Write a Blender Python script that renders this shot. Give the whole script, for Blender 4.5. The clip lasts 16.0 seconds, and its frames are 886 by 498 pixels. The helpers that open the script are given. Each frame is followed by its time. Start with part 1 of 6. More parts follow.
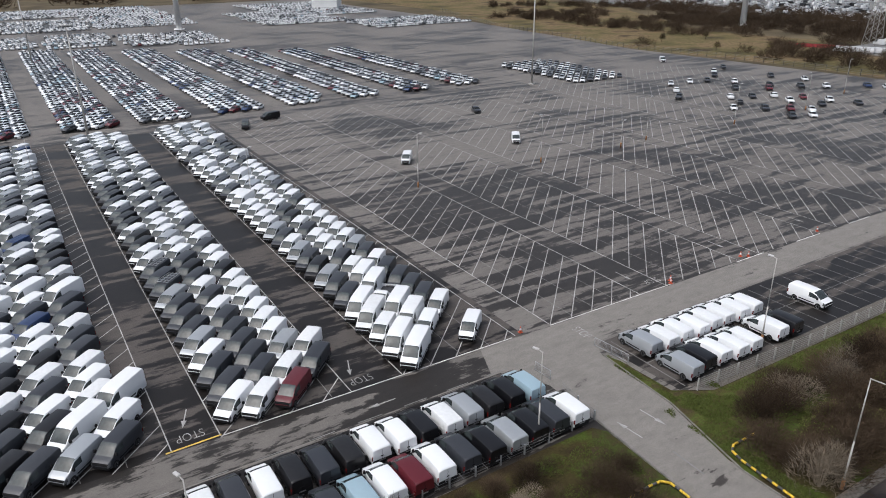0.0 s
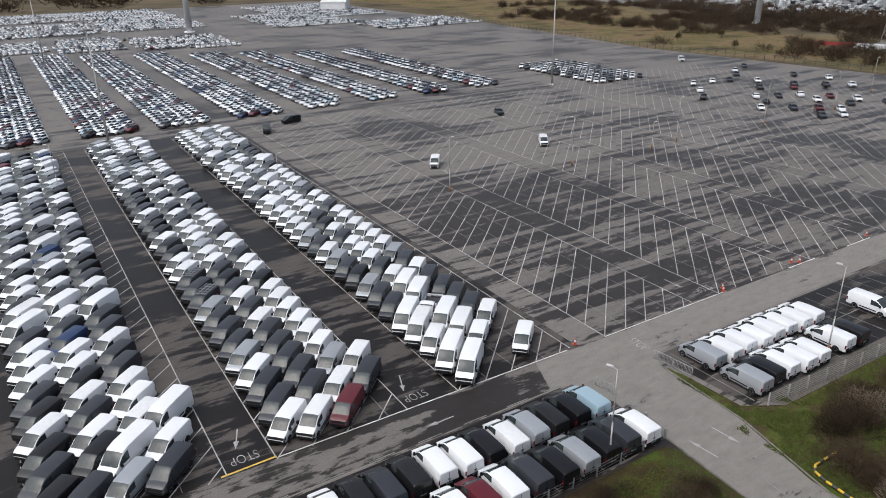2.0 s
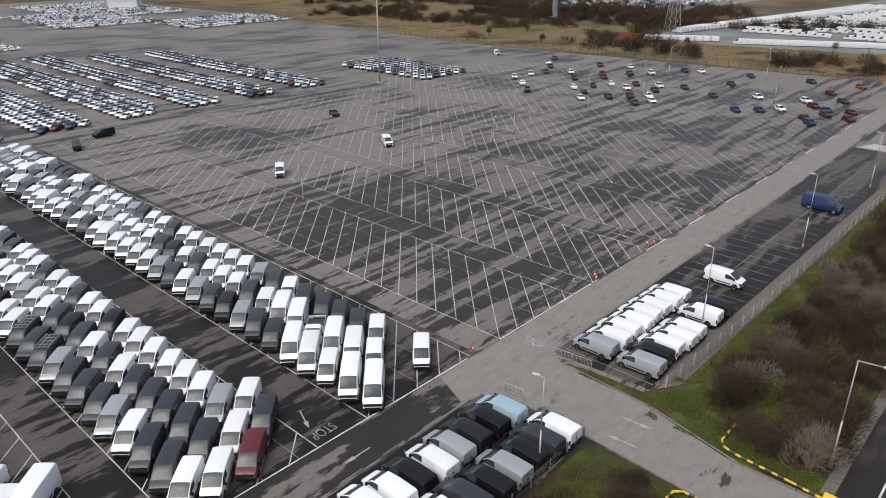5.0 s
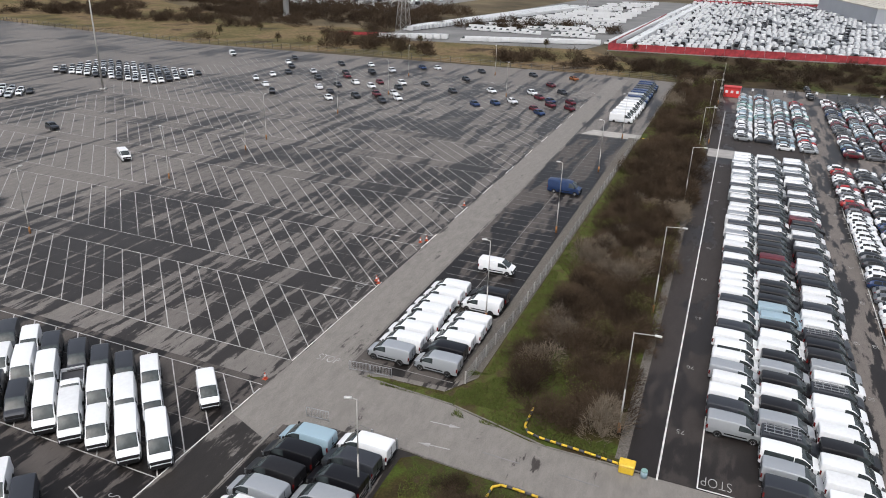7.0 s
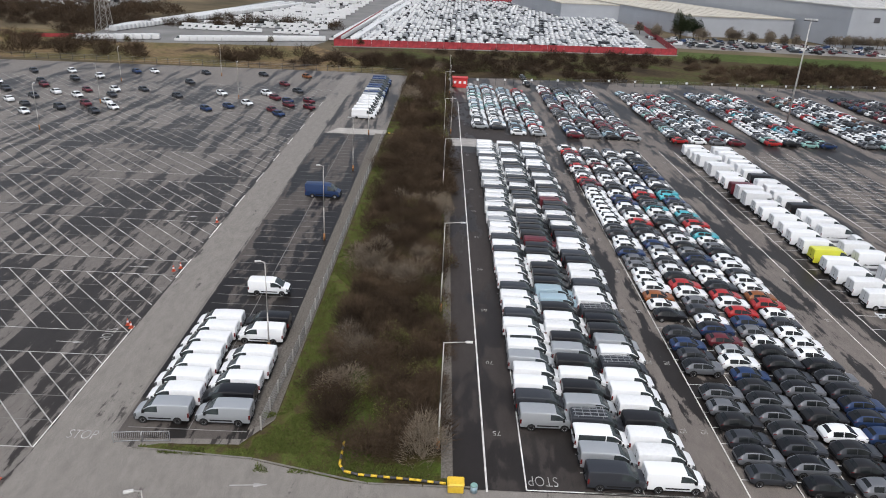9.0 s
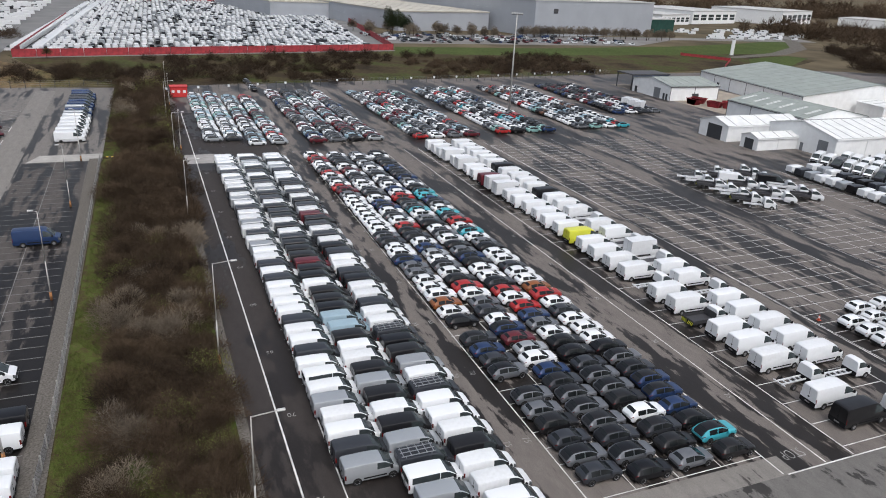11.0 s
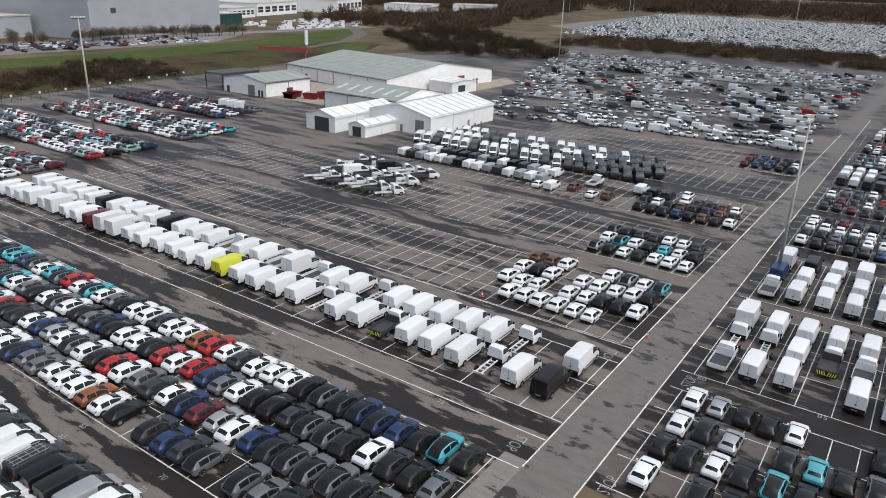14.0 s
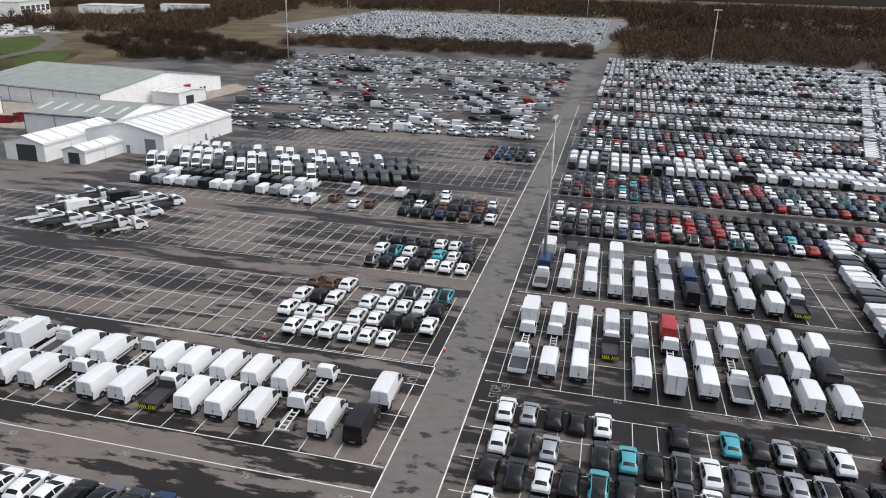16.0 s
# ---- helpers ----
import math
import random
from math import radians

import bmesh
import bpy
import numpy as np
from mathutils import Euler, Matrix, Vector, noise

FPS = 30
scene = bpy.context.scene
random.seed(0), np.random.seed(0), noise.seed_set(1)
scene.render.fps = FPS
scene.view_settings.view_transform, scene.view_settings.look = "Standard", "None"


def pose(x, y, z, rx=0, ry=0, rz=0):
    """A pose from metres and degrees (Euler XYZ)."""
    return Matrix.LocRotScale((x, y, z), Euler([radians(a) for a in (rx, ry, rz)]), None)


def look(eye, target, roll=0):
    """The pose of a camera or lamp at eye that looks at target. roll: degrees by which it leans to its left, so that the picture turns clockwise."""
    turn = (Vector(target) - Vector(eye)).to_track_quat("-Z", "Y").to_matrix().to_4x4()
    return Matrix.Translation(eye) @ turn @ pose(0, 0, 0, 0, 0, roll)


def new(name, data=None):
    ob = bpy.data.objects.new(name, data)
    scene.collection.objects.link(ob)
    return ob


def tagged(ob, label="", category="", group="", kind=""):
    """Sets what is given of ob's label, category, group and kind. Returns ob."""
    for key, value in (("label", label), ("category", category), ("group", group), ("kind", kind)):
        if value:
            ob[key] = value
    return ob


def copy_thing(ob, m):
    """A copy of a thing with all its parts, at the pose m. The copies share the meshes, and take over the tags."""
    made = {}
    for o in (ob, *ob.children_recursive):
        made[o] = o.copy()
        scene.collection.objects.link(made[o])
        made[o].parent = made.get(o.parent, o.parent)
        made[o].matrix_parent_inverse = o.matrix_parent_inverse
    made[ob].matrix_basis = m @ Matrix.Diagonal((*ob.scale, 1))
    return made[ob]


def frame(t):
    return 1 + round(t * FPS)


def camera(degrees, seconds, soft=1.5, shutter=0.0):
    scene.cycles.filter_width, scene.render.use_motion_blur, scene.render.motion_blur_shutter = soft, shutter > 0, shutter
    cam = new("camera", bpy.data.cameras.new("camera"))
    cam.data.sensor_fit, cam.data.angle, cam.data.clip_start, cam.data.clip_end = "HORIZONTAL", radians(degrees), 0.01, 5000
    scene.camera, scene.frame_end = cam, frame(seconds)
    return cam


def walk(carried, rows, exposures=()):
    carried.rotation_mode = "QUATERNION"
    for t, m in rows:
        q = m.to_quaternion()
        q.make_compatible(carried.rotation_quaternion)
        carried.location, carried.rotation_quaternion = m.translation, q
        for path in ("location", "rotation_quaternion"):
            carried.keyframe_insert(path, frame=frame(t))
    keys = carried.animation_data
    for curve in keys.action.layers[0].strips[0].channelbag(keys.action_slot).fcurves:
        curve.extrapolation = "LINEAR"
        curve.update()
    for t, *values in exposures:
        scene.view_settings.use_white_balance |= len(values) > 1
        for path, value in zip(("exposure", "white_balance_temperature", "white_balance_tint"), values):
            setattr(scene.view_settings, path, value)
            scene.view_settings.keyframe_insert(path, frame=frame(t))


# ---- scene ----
cam = camera(63.9, 16.0, soft=1.0)
PATH = [
    (0, (3.535, 0.151, 41.515), (4.507, 1.716, 40.736), -0.5),
    (0.5, (2.721, 1.536, 41.491), (3.692, 3.102, 40.713), -0.6),
    (1, (1.917, 2.936, 41.469), (2.885, 4.503, 40.691), -0.7),
    (1.5, (1.188, 4.278, 41.452), (2.154, 5.847, 40.674), -0.8),
    (2, (0.588, 5.56, 41.438), (1.552, 7.131, 40.66), -1.0),
    (2.5, (0.074, 6.833, 41.423), (1.139, 8.335, 40.642), -1.0),
    (3, (-0.536, 8.194, 41.386), (0.642, 9.609, 40.604), -0.8),
    (3.5, (-1.106, 9.487, 41.37), (0.149, 10.832, 40.586), -0.7),
    (3.7, (-1.298, 9.995, 41.376), (-0.01, 11.308, 40.591), -0.7),
    (5.8, (-2.77, 15.508, 41.99), (-1.355, 16.672, 41.188), 0.8),
    (6, (-2.724, 15.948, 41.999), (-1.267, 17.058, 41.197), 1.1),
    (6.5, (-2.216, 16.927, 41.97), (-0.622, 17.833, 41.173), 1.5),
    (7, (-1.465, 18.18, 41.805), (0.247, 18.848, 41.015), 1.9),
    (7.5, (-0.434, 19.615, 41.532), (1.342, 20.098, 40.75), 2.5),
    (8, (0.848, 21.081, 41.182), (2.665, 21.39, 40.406), 2.8),
    (8.5, (2.478, 22.407, 40.798), (4.316, 22.558, 40.024), 3.1),
    (9, (4.472, 23.503, 40.517), (6.319, 23.474, 39.75), 3.1),
    (9.2, (5.317, 23.888, 40.487), (7.163, 23.778, 39.724), 3.1),
    (11.3, (14.244, 27.25, 40.432), (15.908, 26.417, 39.699), 3.2),
    (11.5, (15.072, 27.371, 40.422), (16.704, 26.475, 39.692), 3.2),
    (12, (17.15, 27.236, 40.339), (18.696, 26.195, 39.613), 2.9),
    (12.5, (19.15, 26.96, 40.299), (20.594, 25.78, 39.577), 2.5),
    (13, (21.172, 26.567, 40.363), (22.5, 25.256, 39.644), 2.3),
    (13.5, (23.146, 25.98, 40.48), (24.342, 24.545, 39.767), 2.2),
    (14, (25.011, 25.212, 40.725), (26.06, 23.663, 40.016), 2.0),
    (14.5, (26.853, 24.251, 41.004), (27.741, 22.603, 40.3), 1.8),
    (15, (28.602, 23.1, 41.278), (29.324, 21.372, 40.576), 1.7),
    (15.5, (30.209, 21.886, 41.541), (30.763, 20.095, 40.843), 1.7),
    (16, (31.755, 20.579, 41.772), (32.165, 18.749, 41.078), 1.7),
]
walk(cam, [(t, look(eye, target, roll)) for t, eye, target, roll in PATH],
     [(0, 0.55, 6300, 10), (3.5, 0.52, 6400, 10), (7, 0.66, 6450, 10), (9, 0.61, 6400, 10), (12, 0.50, 6300, 10), (16, 0.56, 6400, 10)])

# ---- sky and light: an even overcast day ----
world = bpy.data.worlds.new("overcast_sky")
scene.world = world
world.use_nodes = True
wn = world.node_tree.nodes
sky = wn.new("ShaderNodeTexSky")
sky.sky_type = "NISHITA"
sky.sun_disc = False
sky.sun_elevation = radians(60)
sky.sun_rotation = radians(270)
sky.air_density, sky.dust_density, sky.ozone_density = 1.0, 6.0, 1.0
grey = wn.new("ShaderNodeHueSaturation")
grey.inputs["Saturation"].default_value = 0.55
world.node_tree.links.new(sky.outputs[0], grey.inputs["Color"])
world.node_tree.links.new(grey.outputs[0], wn["Background"].inputs[0])
wn["Background"].inputs[1].default_value = 0.13
sun_data = bpy.data.lights.new("sun", "SUN")
sun_data.energy, sun_data.angle, sun_data.color = 0.65, radians(60), (0.93, 0.97, 1.0)
sun = new("sun", sun_data)
sun.matrix_world = look((0, 0, 200), (100, -25, 0))


# ---- materials ----
def material(name):
    m = bpy.data.materials.new(name)
    m.use_nodes = True
    return m, m.node_tree.nodes, m.node_tree.links, m.node_tree.nodes["Principled BSDF"]


def ramp(nodes, stops):
    r = nodes.new("ShaderNodeValToRGB")
    e = r.color_ramp.elements
    while len(e) < len(stops):
        e.new(0.5)
    for k, (p, c) in enumerate(stops):
        e[k].position = p
        e[k].color = (*c, 1) if len(c) == 3 else c
    return r


def tex(nodes, links, scale, detail=4.0, rough=0.55, stretch=(1, 1, 1), turn=0.0, at="Object"):
    co = nodes.new("ShaderNodeTexCoord")
    mp = nodes.new("ShaderNodeMapping")
    mp.inputs["Scale"].default_value = stretch
    mp.inputs["Rotation"].default_value = (0, 0, radians(turn))
    n = nodes.new("ShaderNodeTexNoise")
    n.inputs["Scale"].default_value, n.inputs["Detail"].default_value, n.inputs["Roughness"].default_value = scale, detail, rough
    links.new(co.outputs[at], mp.inputs[0])
    links.new(mp.outputs[0], n.inputs["Vector"])
    return n


def mix(nodes, links, fac, a, b, mode="MIX"):
    m = nodes.new("ShaderNodeMix")
    m.data_type, m.blend_type = "RGBA", mode
    for socket, value in ((m.inputs[0], fac), (m.inputs[6], a), (m.inputs[7], b)):
        if isinstance(value, (int, float)):
            socket.default_value = value
        elif isinstance(value, tuple):
            socket.default_value = (*value, 1)
        else:
            links.new(value, socket)
    return m.outputs[2]


def bump(nodes, links, bsdf, height, strength, distance):
    b = nodes.new("ShaderNodeBump")
    b.inputs["Strength"].default_value, b.inputs["Distance"].default_value = strength, distance
    links.new(height, b.inputs["Height"])
    links.new(b.outputs[0], bsdf.inputs["Normal"])


def plain(name, colour, rough=0.6, metal=0.0, vary=0.12, scale=3.0, relief=0.0):
    m, n, l, b = material(name)
    t = tex(n, l, scale)
    r = ramp(n, [(0.3, tuple(c * (1 - vary) for c in colour)), (0.7, tuple(min(1, c * (1 + vary)) for c in colour))])
    l.new(t.outputs[0], r.inputs[0])
    l.new(r.outputs[0], b.inputs["Base Color"])
    b.inputs["Roughness"].default_value, b.inputs["Metallic"].default_value = rough, metal
    b.inputs["Specular IOR Level"].default_value = 0.12 if rough >= 0.9 else 0.5
    if relief:
        bump(n, l, b, t.outputs[0], 0.5, relief)
    return m


def paint(name, colour, rough=0.35, metal=0.0):
    """Car paint with a clear coat and a film of road dirt that differs from vehicle to vehicle."""
    m, n, l, b = material(name)
    info = n.new("ShaderNodeObjectInfo")
    t = tex(n, l, 2.5, 5)
    dirt = n.new("ShaderNodeMath")
    dirt.operation = "MULTIPLY"
    l.new(t.outputs[0], dirt.inputs[0])
    l.new(info.outputs["Random"], dirt.inputs[1])
    amount = 0.28 if sum(colour) / 3 > 0.15 else 0.05
    r = ramp(n, [(0.1, (0, 0, 0)), (0.75, (amount, amount, amount))])
    l.new(dirt.outputs[0], r.inputs[0])
    l.new(mix(n, l, r.outputs[0], colour, (0.2, 0.19, 0.17)), b.inputs["Base Color"])
    b.inputs["Roughness"].default_value, b.inputs["Metallic"].default_value = rough, metal
    bright = sum(colour) / 3 > 0.15
    b.inputs["Specular IOR Level"].default_value = 0.4 if bright else 0.25
    b.inputs["Coat Weight"].default_value, b.inputs["Coat Roughness"].default_value = (0.35 if bright else 0.2), 0.08
    return m


def asphalt(name, dry, wet, amount, turn, stretch):
    """Bitumen with drying streaks, damp glossy patches, patched seams and fine grit."""
    m, n, l, b = material(name)
    grit = tex(n, l, 18.0, 3, 0.7)
    broad = tex(n, l, 0.035, 5, 0.6)
    streak = tex(n, l, 0.16, 12, 0.66, stretch, turn)
    stain = tex(n, l, 0.7, 9, 0.68, (0.6, 1.5, 1), turn)
    s = n.new("ShaderNodeMath")
    s.operation = "MULTIPLY_ADD"
    s.inputs[1].default_value = 0.55
    l.new(broad.outputs[0], s.inputs[0])
    l.new(streak.outputs[0], s.inputs[2])
    ragged = n.new("ShaderNodeMath")
    ragged.operation = "MULTIPLY_ADD"
    ragged.inputs[1].default_value = 0.3
    l.new(stain.outputs[0], ragged.inputs[0])
    l.new(s.outputs[0], ragged.inputs[2])
    damp = ramp(n, [(amount + 0.13, (1, 1, 1)), (amount + 0.158, (0, 0, 0))])
    l.new(ragged.outputs[0], damp.inputs[0])
    base = mix(n, l, damp.outputs[0], dry, wet)
    blot = ramp(n, [(0.35, (0.86, 0.86, 0.855)), (0.68, (1.12, 1.12, 1.115))])
    l.new(stain.outputs[0], blot.inputs[0])
    base = mix(n, l, 1.0, base, blot.outputs[0], "MULTIPLY")
    fine = ramp(n, [(0.3, (0.70, 0.70, 0.70)), (0.7, (1.30, 1.30, 1.30))])
    l.new(grit.outputs[0], fine.inputs[0])
    l.new(mix(n, l, 1.0, base, fine.outputs[0], "MULTIPLY"), b.inputs["Base Color"])
    gloss = ramp(n, [(0.0, (0.66, 0.66, 0.66)), (1.0, (0.40, 0.40, 0.40))])
    l.new(damp.outputs[0], gloss.inputs[0])
    l.new(gloss.outputs[0], b.inputs["Roughness"])
    b.inputs["Specular IOR Level"].default_value = 0.16
    bump(n, l, b, grit.outputs[0], 0.4, 0.004)
    return m


PAINT = {
    "W": paint("white_paint", (0.64, 0.655, 0.67), 0.3),
    "K": paint("black_paint", (0.0055, 0.0055, 0.007), 0.3),
    "G": paint("dark_grey_paint", (0.031, 0.034, 0.041), 0.32, 0.2),
    "E": paint("mid_grey_paint", (0.125, 0.132, 0.145), 0.32, 0.3),
    "S": paint("silver_paint", (0.33, 0.35, 0.37), 0.35, 0.4),
    "R": paint("maroon_paint", (0.085, 0.010, 0.016), 0.3),
    "P": paint("red_paint", (0.29, 0.017, 0.018), 0.3),
    "B": paint("navy_paint", (0.016, 0.035, 0.095), 0.3, 0.2),
    "L": paint("pale_blue_paint", (0.24, 0.34, 0.40), 0.35),
    "T": paint("turquoise_paint", (0.04, 0.30, 0.36), 0.3),
    "O": paint("orange_paint", (0.19, 0.065, 0.02), 0.3),
    "Y": paint("yellow_paint", (0.55, 0.56, 0.03), 0.35),
    "M": paint("pale_green_paint", (0.17, 0.31, 0.29), 0.3),
    "N": paint("brown_paint", (0.09, 0.045, 0.03), 0.35),
}
COLOUR_WORD = {"W": "white", "K": "black", "G": "dark grey", "E": "mid grey", "S": "silver", "R": "maroon", "P": "red", "B": "navy blue", "L": "pale blue",
               "T": "turquoise", "O": "orange", "Y": "bright yellow", "M": "pale green", "N": "brown"}
# Van panes: grey of sky reflection and cab interior put into the base colour.
GLASS = plain("van_glass", (0.042, 0.051, 0.053), 0.12, 0.0, 0.4, 1.0)
CAR_GLASS = plain("car_glass", (0.010, 0.012, 0.013), 0.10, 0.0, 0.2, 1.0)
for pane in (GLASS, CAR_GLASS):
    pane.node_tree.nodes["Principled BSDF"].inputs["Specular IOR Level"].default_value = 0.28
PLASTIC = plain("black_plastic", (0.014, 0.014, 0.015), 0.9)
TYRE = plain("tyre_rubber", (0.018, 0.018, 0.018), 0.85)
RIM = plain("rim_metal", (0.32, 0.32, 0.33), 0.4, 0.7)
LAMP = plain("headlamp_lens", (0.085, 0.09, 0.095), 0.1)
TAIL = plain("tail_lamp_lens", (0.11, 0.008, 0.008), 0.2)
STEEL = plain("galvanised_steel", (0.36, 0.37, 0.38), 0.5, 0.6)
LINE = plain("line_paint", (0.52, 0.52, 0.50), 0.7, 0.0, 0.3, 0.8)
FAINT = plain("worn_line_paint", (0.29, 0.29, 0.28), 0.75, 0.0, 0.45, 0.5)
DIM = plain("old_line_paint", (0.16, 0.158, 0.154), 0.75, 0.0, 0.4, 0.4)
YELLOW_LINE = plain("yellow_line_paint", (0.5, 0.33, 0.06), 0.7, 0.0, 0.25, 0.8)
NORTH_TAR = asphalt("north_asphalt", (0.145, 0.134, 0.124), (0.027, 0.0240, 0.0222), 0.752, 0, (0.2, 2.4, 1))
BAY_TAR = asphalt("van_bay_asphalt", (0.072, 0.0640, 0.059), (0.0115, 0.0100, 0.0094), 0.80, 0, (0.3, 1.8, 1))
SOUTH_TAR = asphalt("south_asphalt", (0.132, 0.117, 0.107), (0.0190, 0.0166, 0.0154), 0.785, 0, (0.3, 1.9, 1))
ROAD_TAR = asphalt("road_asphalt", (0.172, 0.161, 0.148), (0.046, 0.041, 0.0375), 0.66, 0, (0.35, 1.8, 1))
WEST_TAR = asphalt("west_road_asphalt", (0.125, 0.115, 0.106), (0.024, 0.0215, 0.0198), 0.765, 0, (0.3, 1.8, 1))
DARK_TAR = asphalt("new_asphalt", (0.036, 0.0310, 0.0290), (0.019, 0.0162, 0.0152), 0.74, 0, (0.3, 1.0, 1))


# ---- mesh helpers ----
def solid(name, bm, mats, parent=None, label=""):
    me = bpy.data.meshes.new(name)
    bm.to_mesh(me)
    bm.free()
    for m in mats if isinstance(mats, (list, tuple)) else [mats]:
        me.materials.append(m)
    ob = new(name, me)
    if parent:
        ob.parent = parent
    if label:
        ob["label"] = label
    return ob


def part(name, bm, mat, parent, label=""):
    return solid(name, bm, mat, parent, label)


def box(bm, x0, x1, y0, y1, z0, z1, mat=0, bevel=0.0):
    vs = [bm.verts.new((x, y, z)) for z in (z0, z1) for y in (y0, y1) for x in (x0, x1)]
    fs = [bm.faces.new([vs[k] for k in f]) for f in ((0, 2, 3, 1), (4, 5, 7, 6), (0, 1, 5, 4), (2, 6, 7, 3), (0, 4, 6, 2), (1, 3, 7, 5))]
    for f in fs:
        f.material_index = mat
    if bevel:
        es = list({e for f in fs for e in f.edges})
        bmesh.ops.bevel(bm, geom=es, offset=bevel, segments=1, affect="EDGES")
    return fs


def boxed(x0, x1, y0, y1, z0, z1, bevel=0.0):
    bm = bmesh.new()
    box(bm, x0, x1, y0, y1, z0, z1, 0, bevel)
    return bm


def tube(bm, a, b, r0, r1, n=8, mat=0, cap=True):
    """A tapered round bar from a to b."""
    a, b = Vector(a), Vector(b)
    q = (b - a).to_track_quat("Z", "Y")
    ring = [[bm.verts.new(p + q @ Vector((r * math.cos(2 * math.pi * k / n), r * math.sin(2 * math.pi * k / n), 0))) for k in range(n)]
            for p, r in ((a, r0), (b, r1))]
    for k in range(n):
        f = bm.faces.new((ring[0][k], ring[0][(k + 1) % n], ring[1][(k + 1) % n], ring[1][k]))
        f.material_index, f.smooth = mat, True
    if cap:
        bm.faces.new(ring[0][::-1]).material_index = mat
        bm.faces.new(ring[1]).material_index = mat


def sheet(name, outline, z, mat, label, kind="structure", category=""):
    bm = bmesh.new()
    bm.faces.new([bm.verts.new((x, y, z)) for x, y in outline])
    bmesh.ops.recalc_face_normals(bm, faces=bm.faces)
    if bm.faces[:][0].normal.z < 0:
        bmesh.ops.reverse_faces(bm, faces=bm.faces)
    return tagged(solid(name, bm, mat), label, category, kind=kind)


class Strips:
    """Painted lines gathered into one thin raised mesh."""

    def __init__(self):
        self.v, self.f = [], []

    def line(self, x0, y0, x1, y1, w=0.1, z=0.03):
        d = Vector((x1 - x0, y1 - y0))
        if d.length < 1e-6:
            return
        n = Vector((-d.y, d.x)).normalized() * w / 2
        k = len(self.v)
        for zz in (z - 0.008, z):
            self.v += [(x0 + n.x, y0 + n.y, zz), (x0 - n.x, y0 - n.y, zz), (x1 - n.x, y1 - n.y, zz), (x1 + n.x, y1 + n.y, zz)]
        self.f += [(k + 4, k + 5, k + 6, k + 7), (k, k + 4, k + 7, k + 3), (k + 1, k + 2, k + 6, k + 5), (k, k + 1, k + 5, k + 4), (k + 2, k + 3, k + 7, k + 6)]

    def make(self, name, mat, label):
        me = bpy.data.meshes.new(name)
        me.from_pydata(self.v, [], self.f)
        me.materials.append(mat)
        return tagged(new(name, me), label, "road marking", kind="structure")


# ---- vehicles: hulls lofted over stations, local +x is forward ----
# a station: x, bottom z, top z, half width, half width of the roof
VAN = [(2.55, 0.36, 0.70, 0.70, 0.60), (2.47, 0.27, 0.93, 0.87, 0.76), (2.22, 0.25, 1.08, 0.93, 0.84), (1.80, 0.24, 1.21, 0.95, 0.86),
       (1.42, 0.24, 1.52, 0.955, 0.84), (1.08, 0.24, 1.78, 0.96, 0.83), (0.72, 0.24, 1.91, 0.965, 0.85), (-0.30, 0.24, 1.97, 0.965, 0.88),
       (-2.30, 0.26, 1.95, 0.955, 0.88), (-2.46, 0.28, 1.91, 0.945, 0.87), (-2.53, 0.34, 1.84, 0.92, 0.84)]
BIGVAN = [(3.10, 0.38, 0.86, 0.80, 0.68), (3.02, 0.30, 1.10, 0.95, 0.82), (2.78, 0.27, 1.25, 1.00, 0.90), (2.36, 0.26, 1.42, 1.02, 0.92),
          (2.02, 0.26, 1.80, 1.03, 0.90), (1.70, 0.26, 2.12, 1.035, 0.88), (1.20, 0.26, 2.40, 1.04, 0.88), (0.40, 0.26, 2.52, 1.04, 0.92),
          (-2.85, 0.28, 2.50, 1.03, 0.93), (-3.02, 0.32, 2.46, 1.015, 0.91), (-3.08, 0.40, 2.38, 0.99, 0.88)]
CAB = [(3.10, 0.38, 0.86, 0.80, 0.68), (3.02, 0.30, 1.10, 0.95, 0.82), (2.78, 0.27, 1.25, 1.00, 0.90), (2.36, 0.26, 1.42, 1.02, 0.92),
       (2.02, 0.26, 1.80, 1.03, 0.88), (1.70, 0.26, 2.10, 1.03, 0.86), (1.38, 0.26, 2.22, 1.03, 0.86), (0.74, 0.30, 2.20, 1.02, 0.86), (0.62, 0.36, 2.12, 0.98, 0.82)]
HATCH = [(2.03, 0.34, 0.62, 0.52, 0.42), (1.97, 0.25, 0.73, 0.72, 0.58), (1.75, 0.21, 0.84, 0.84, 0.68), (1.35, 0.20, 0.92, 0.875, 0.72), (0.98, 0.20, 0.98, 0.885, 0.72),
         (0.55, 0.20, 1.20, 0.89, 0.66), (0.10, 0.20, 1.38, 0.89, 0.61), (-0.40, 0.20, 1.45, 0.89, 0.60), (-1.00, 0.20, 1.43, 0.89, 0.58), (-1.45, 0.21, 1.34, 0.885, 0.55),
         (-1.72, 0.23, 1.12, 0.87, 0.58), (-1.90, 0.27, 0.95, 0.82, 0.60), (-2.01, 0.34, 0.80, 0.70, 0.55)]
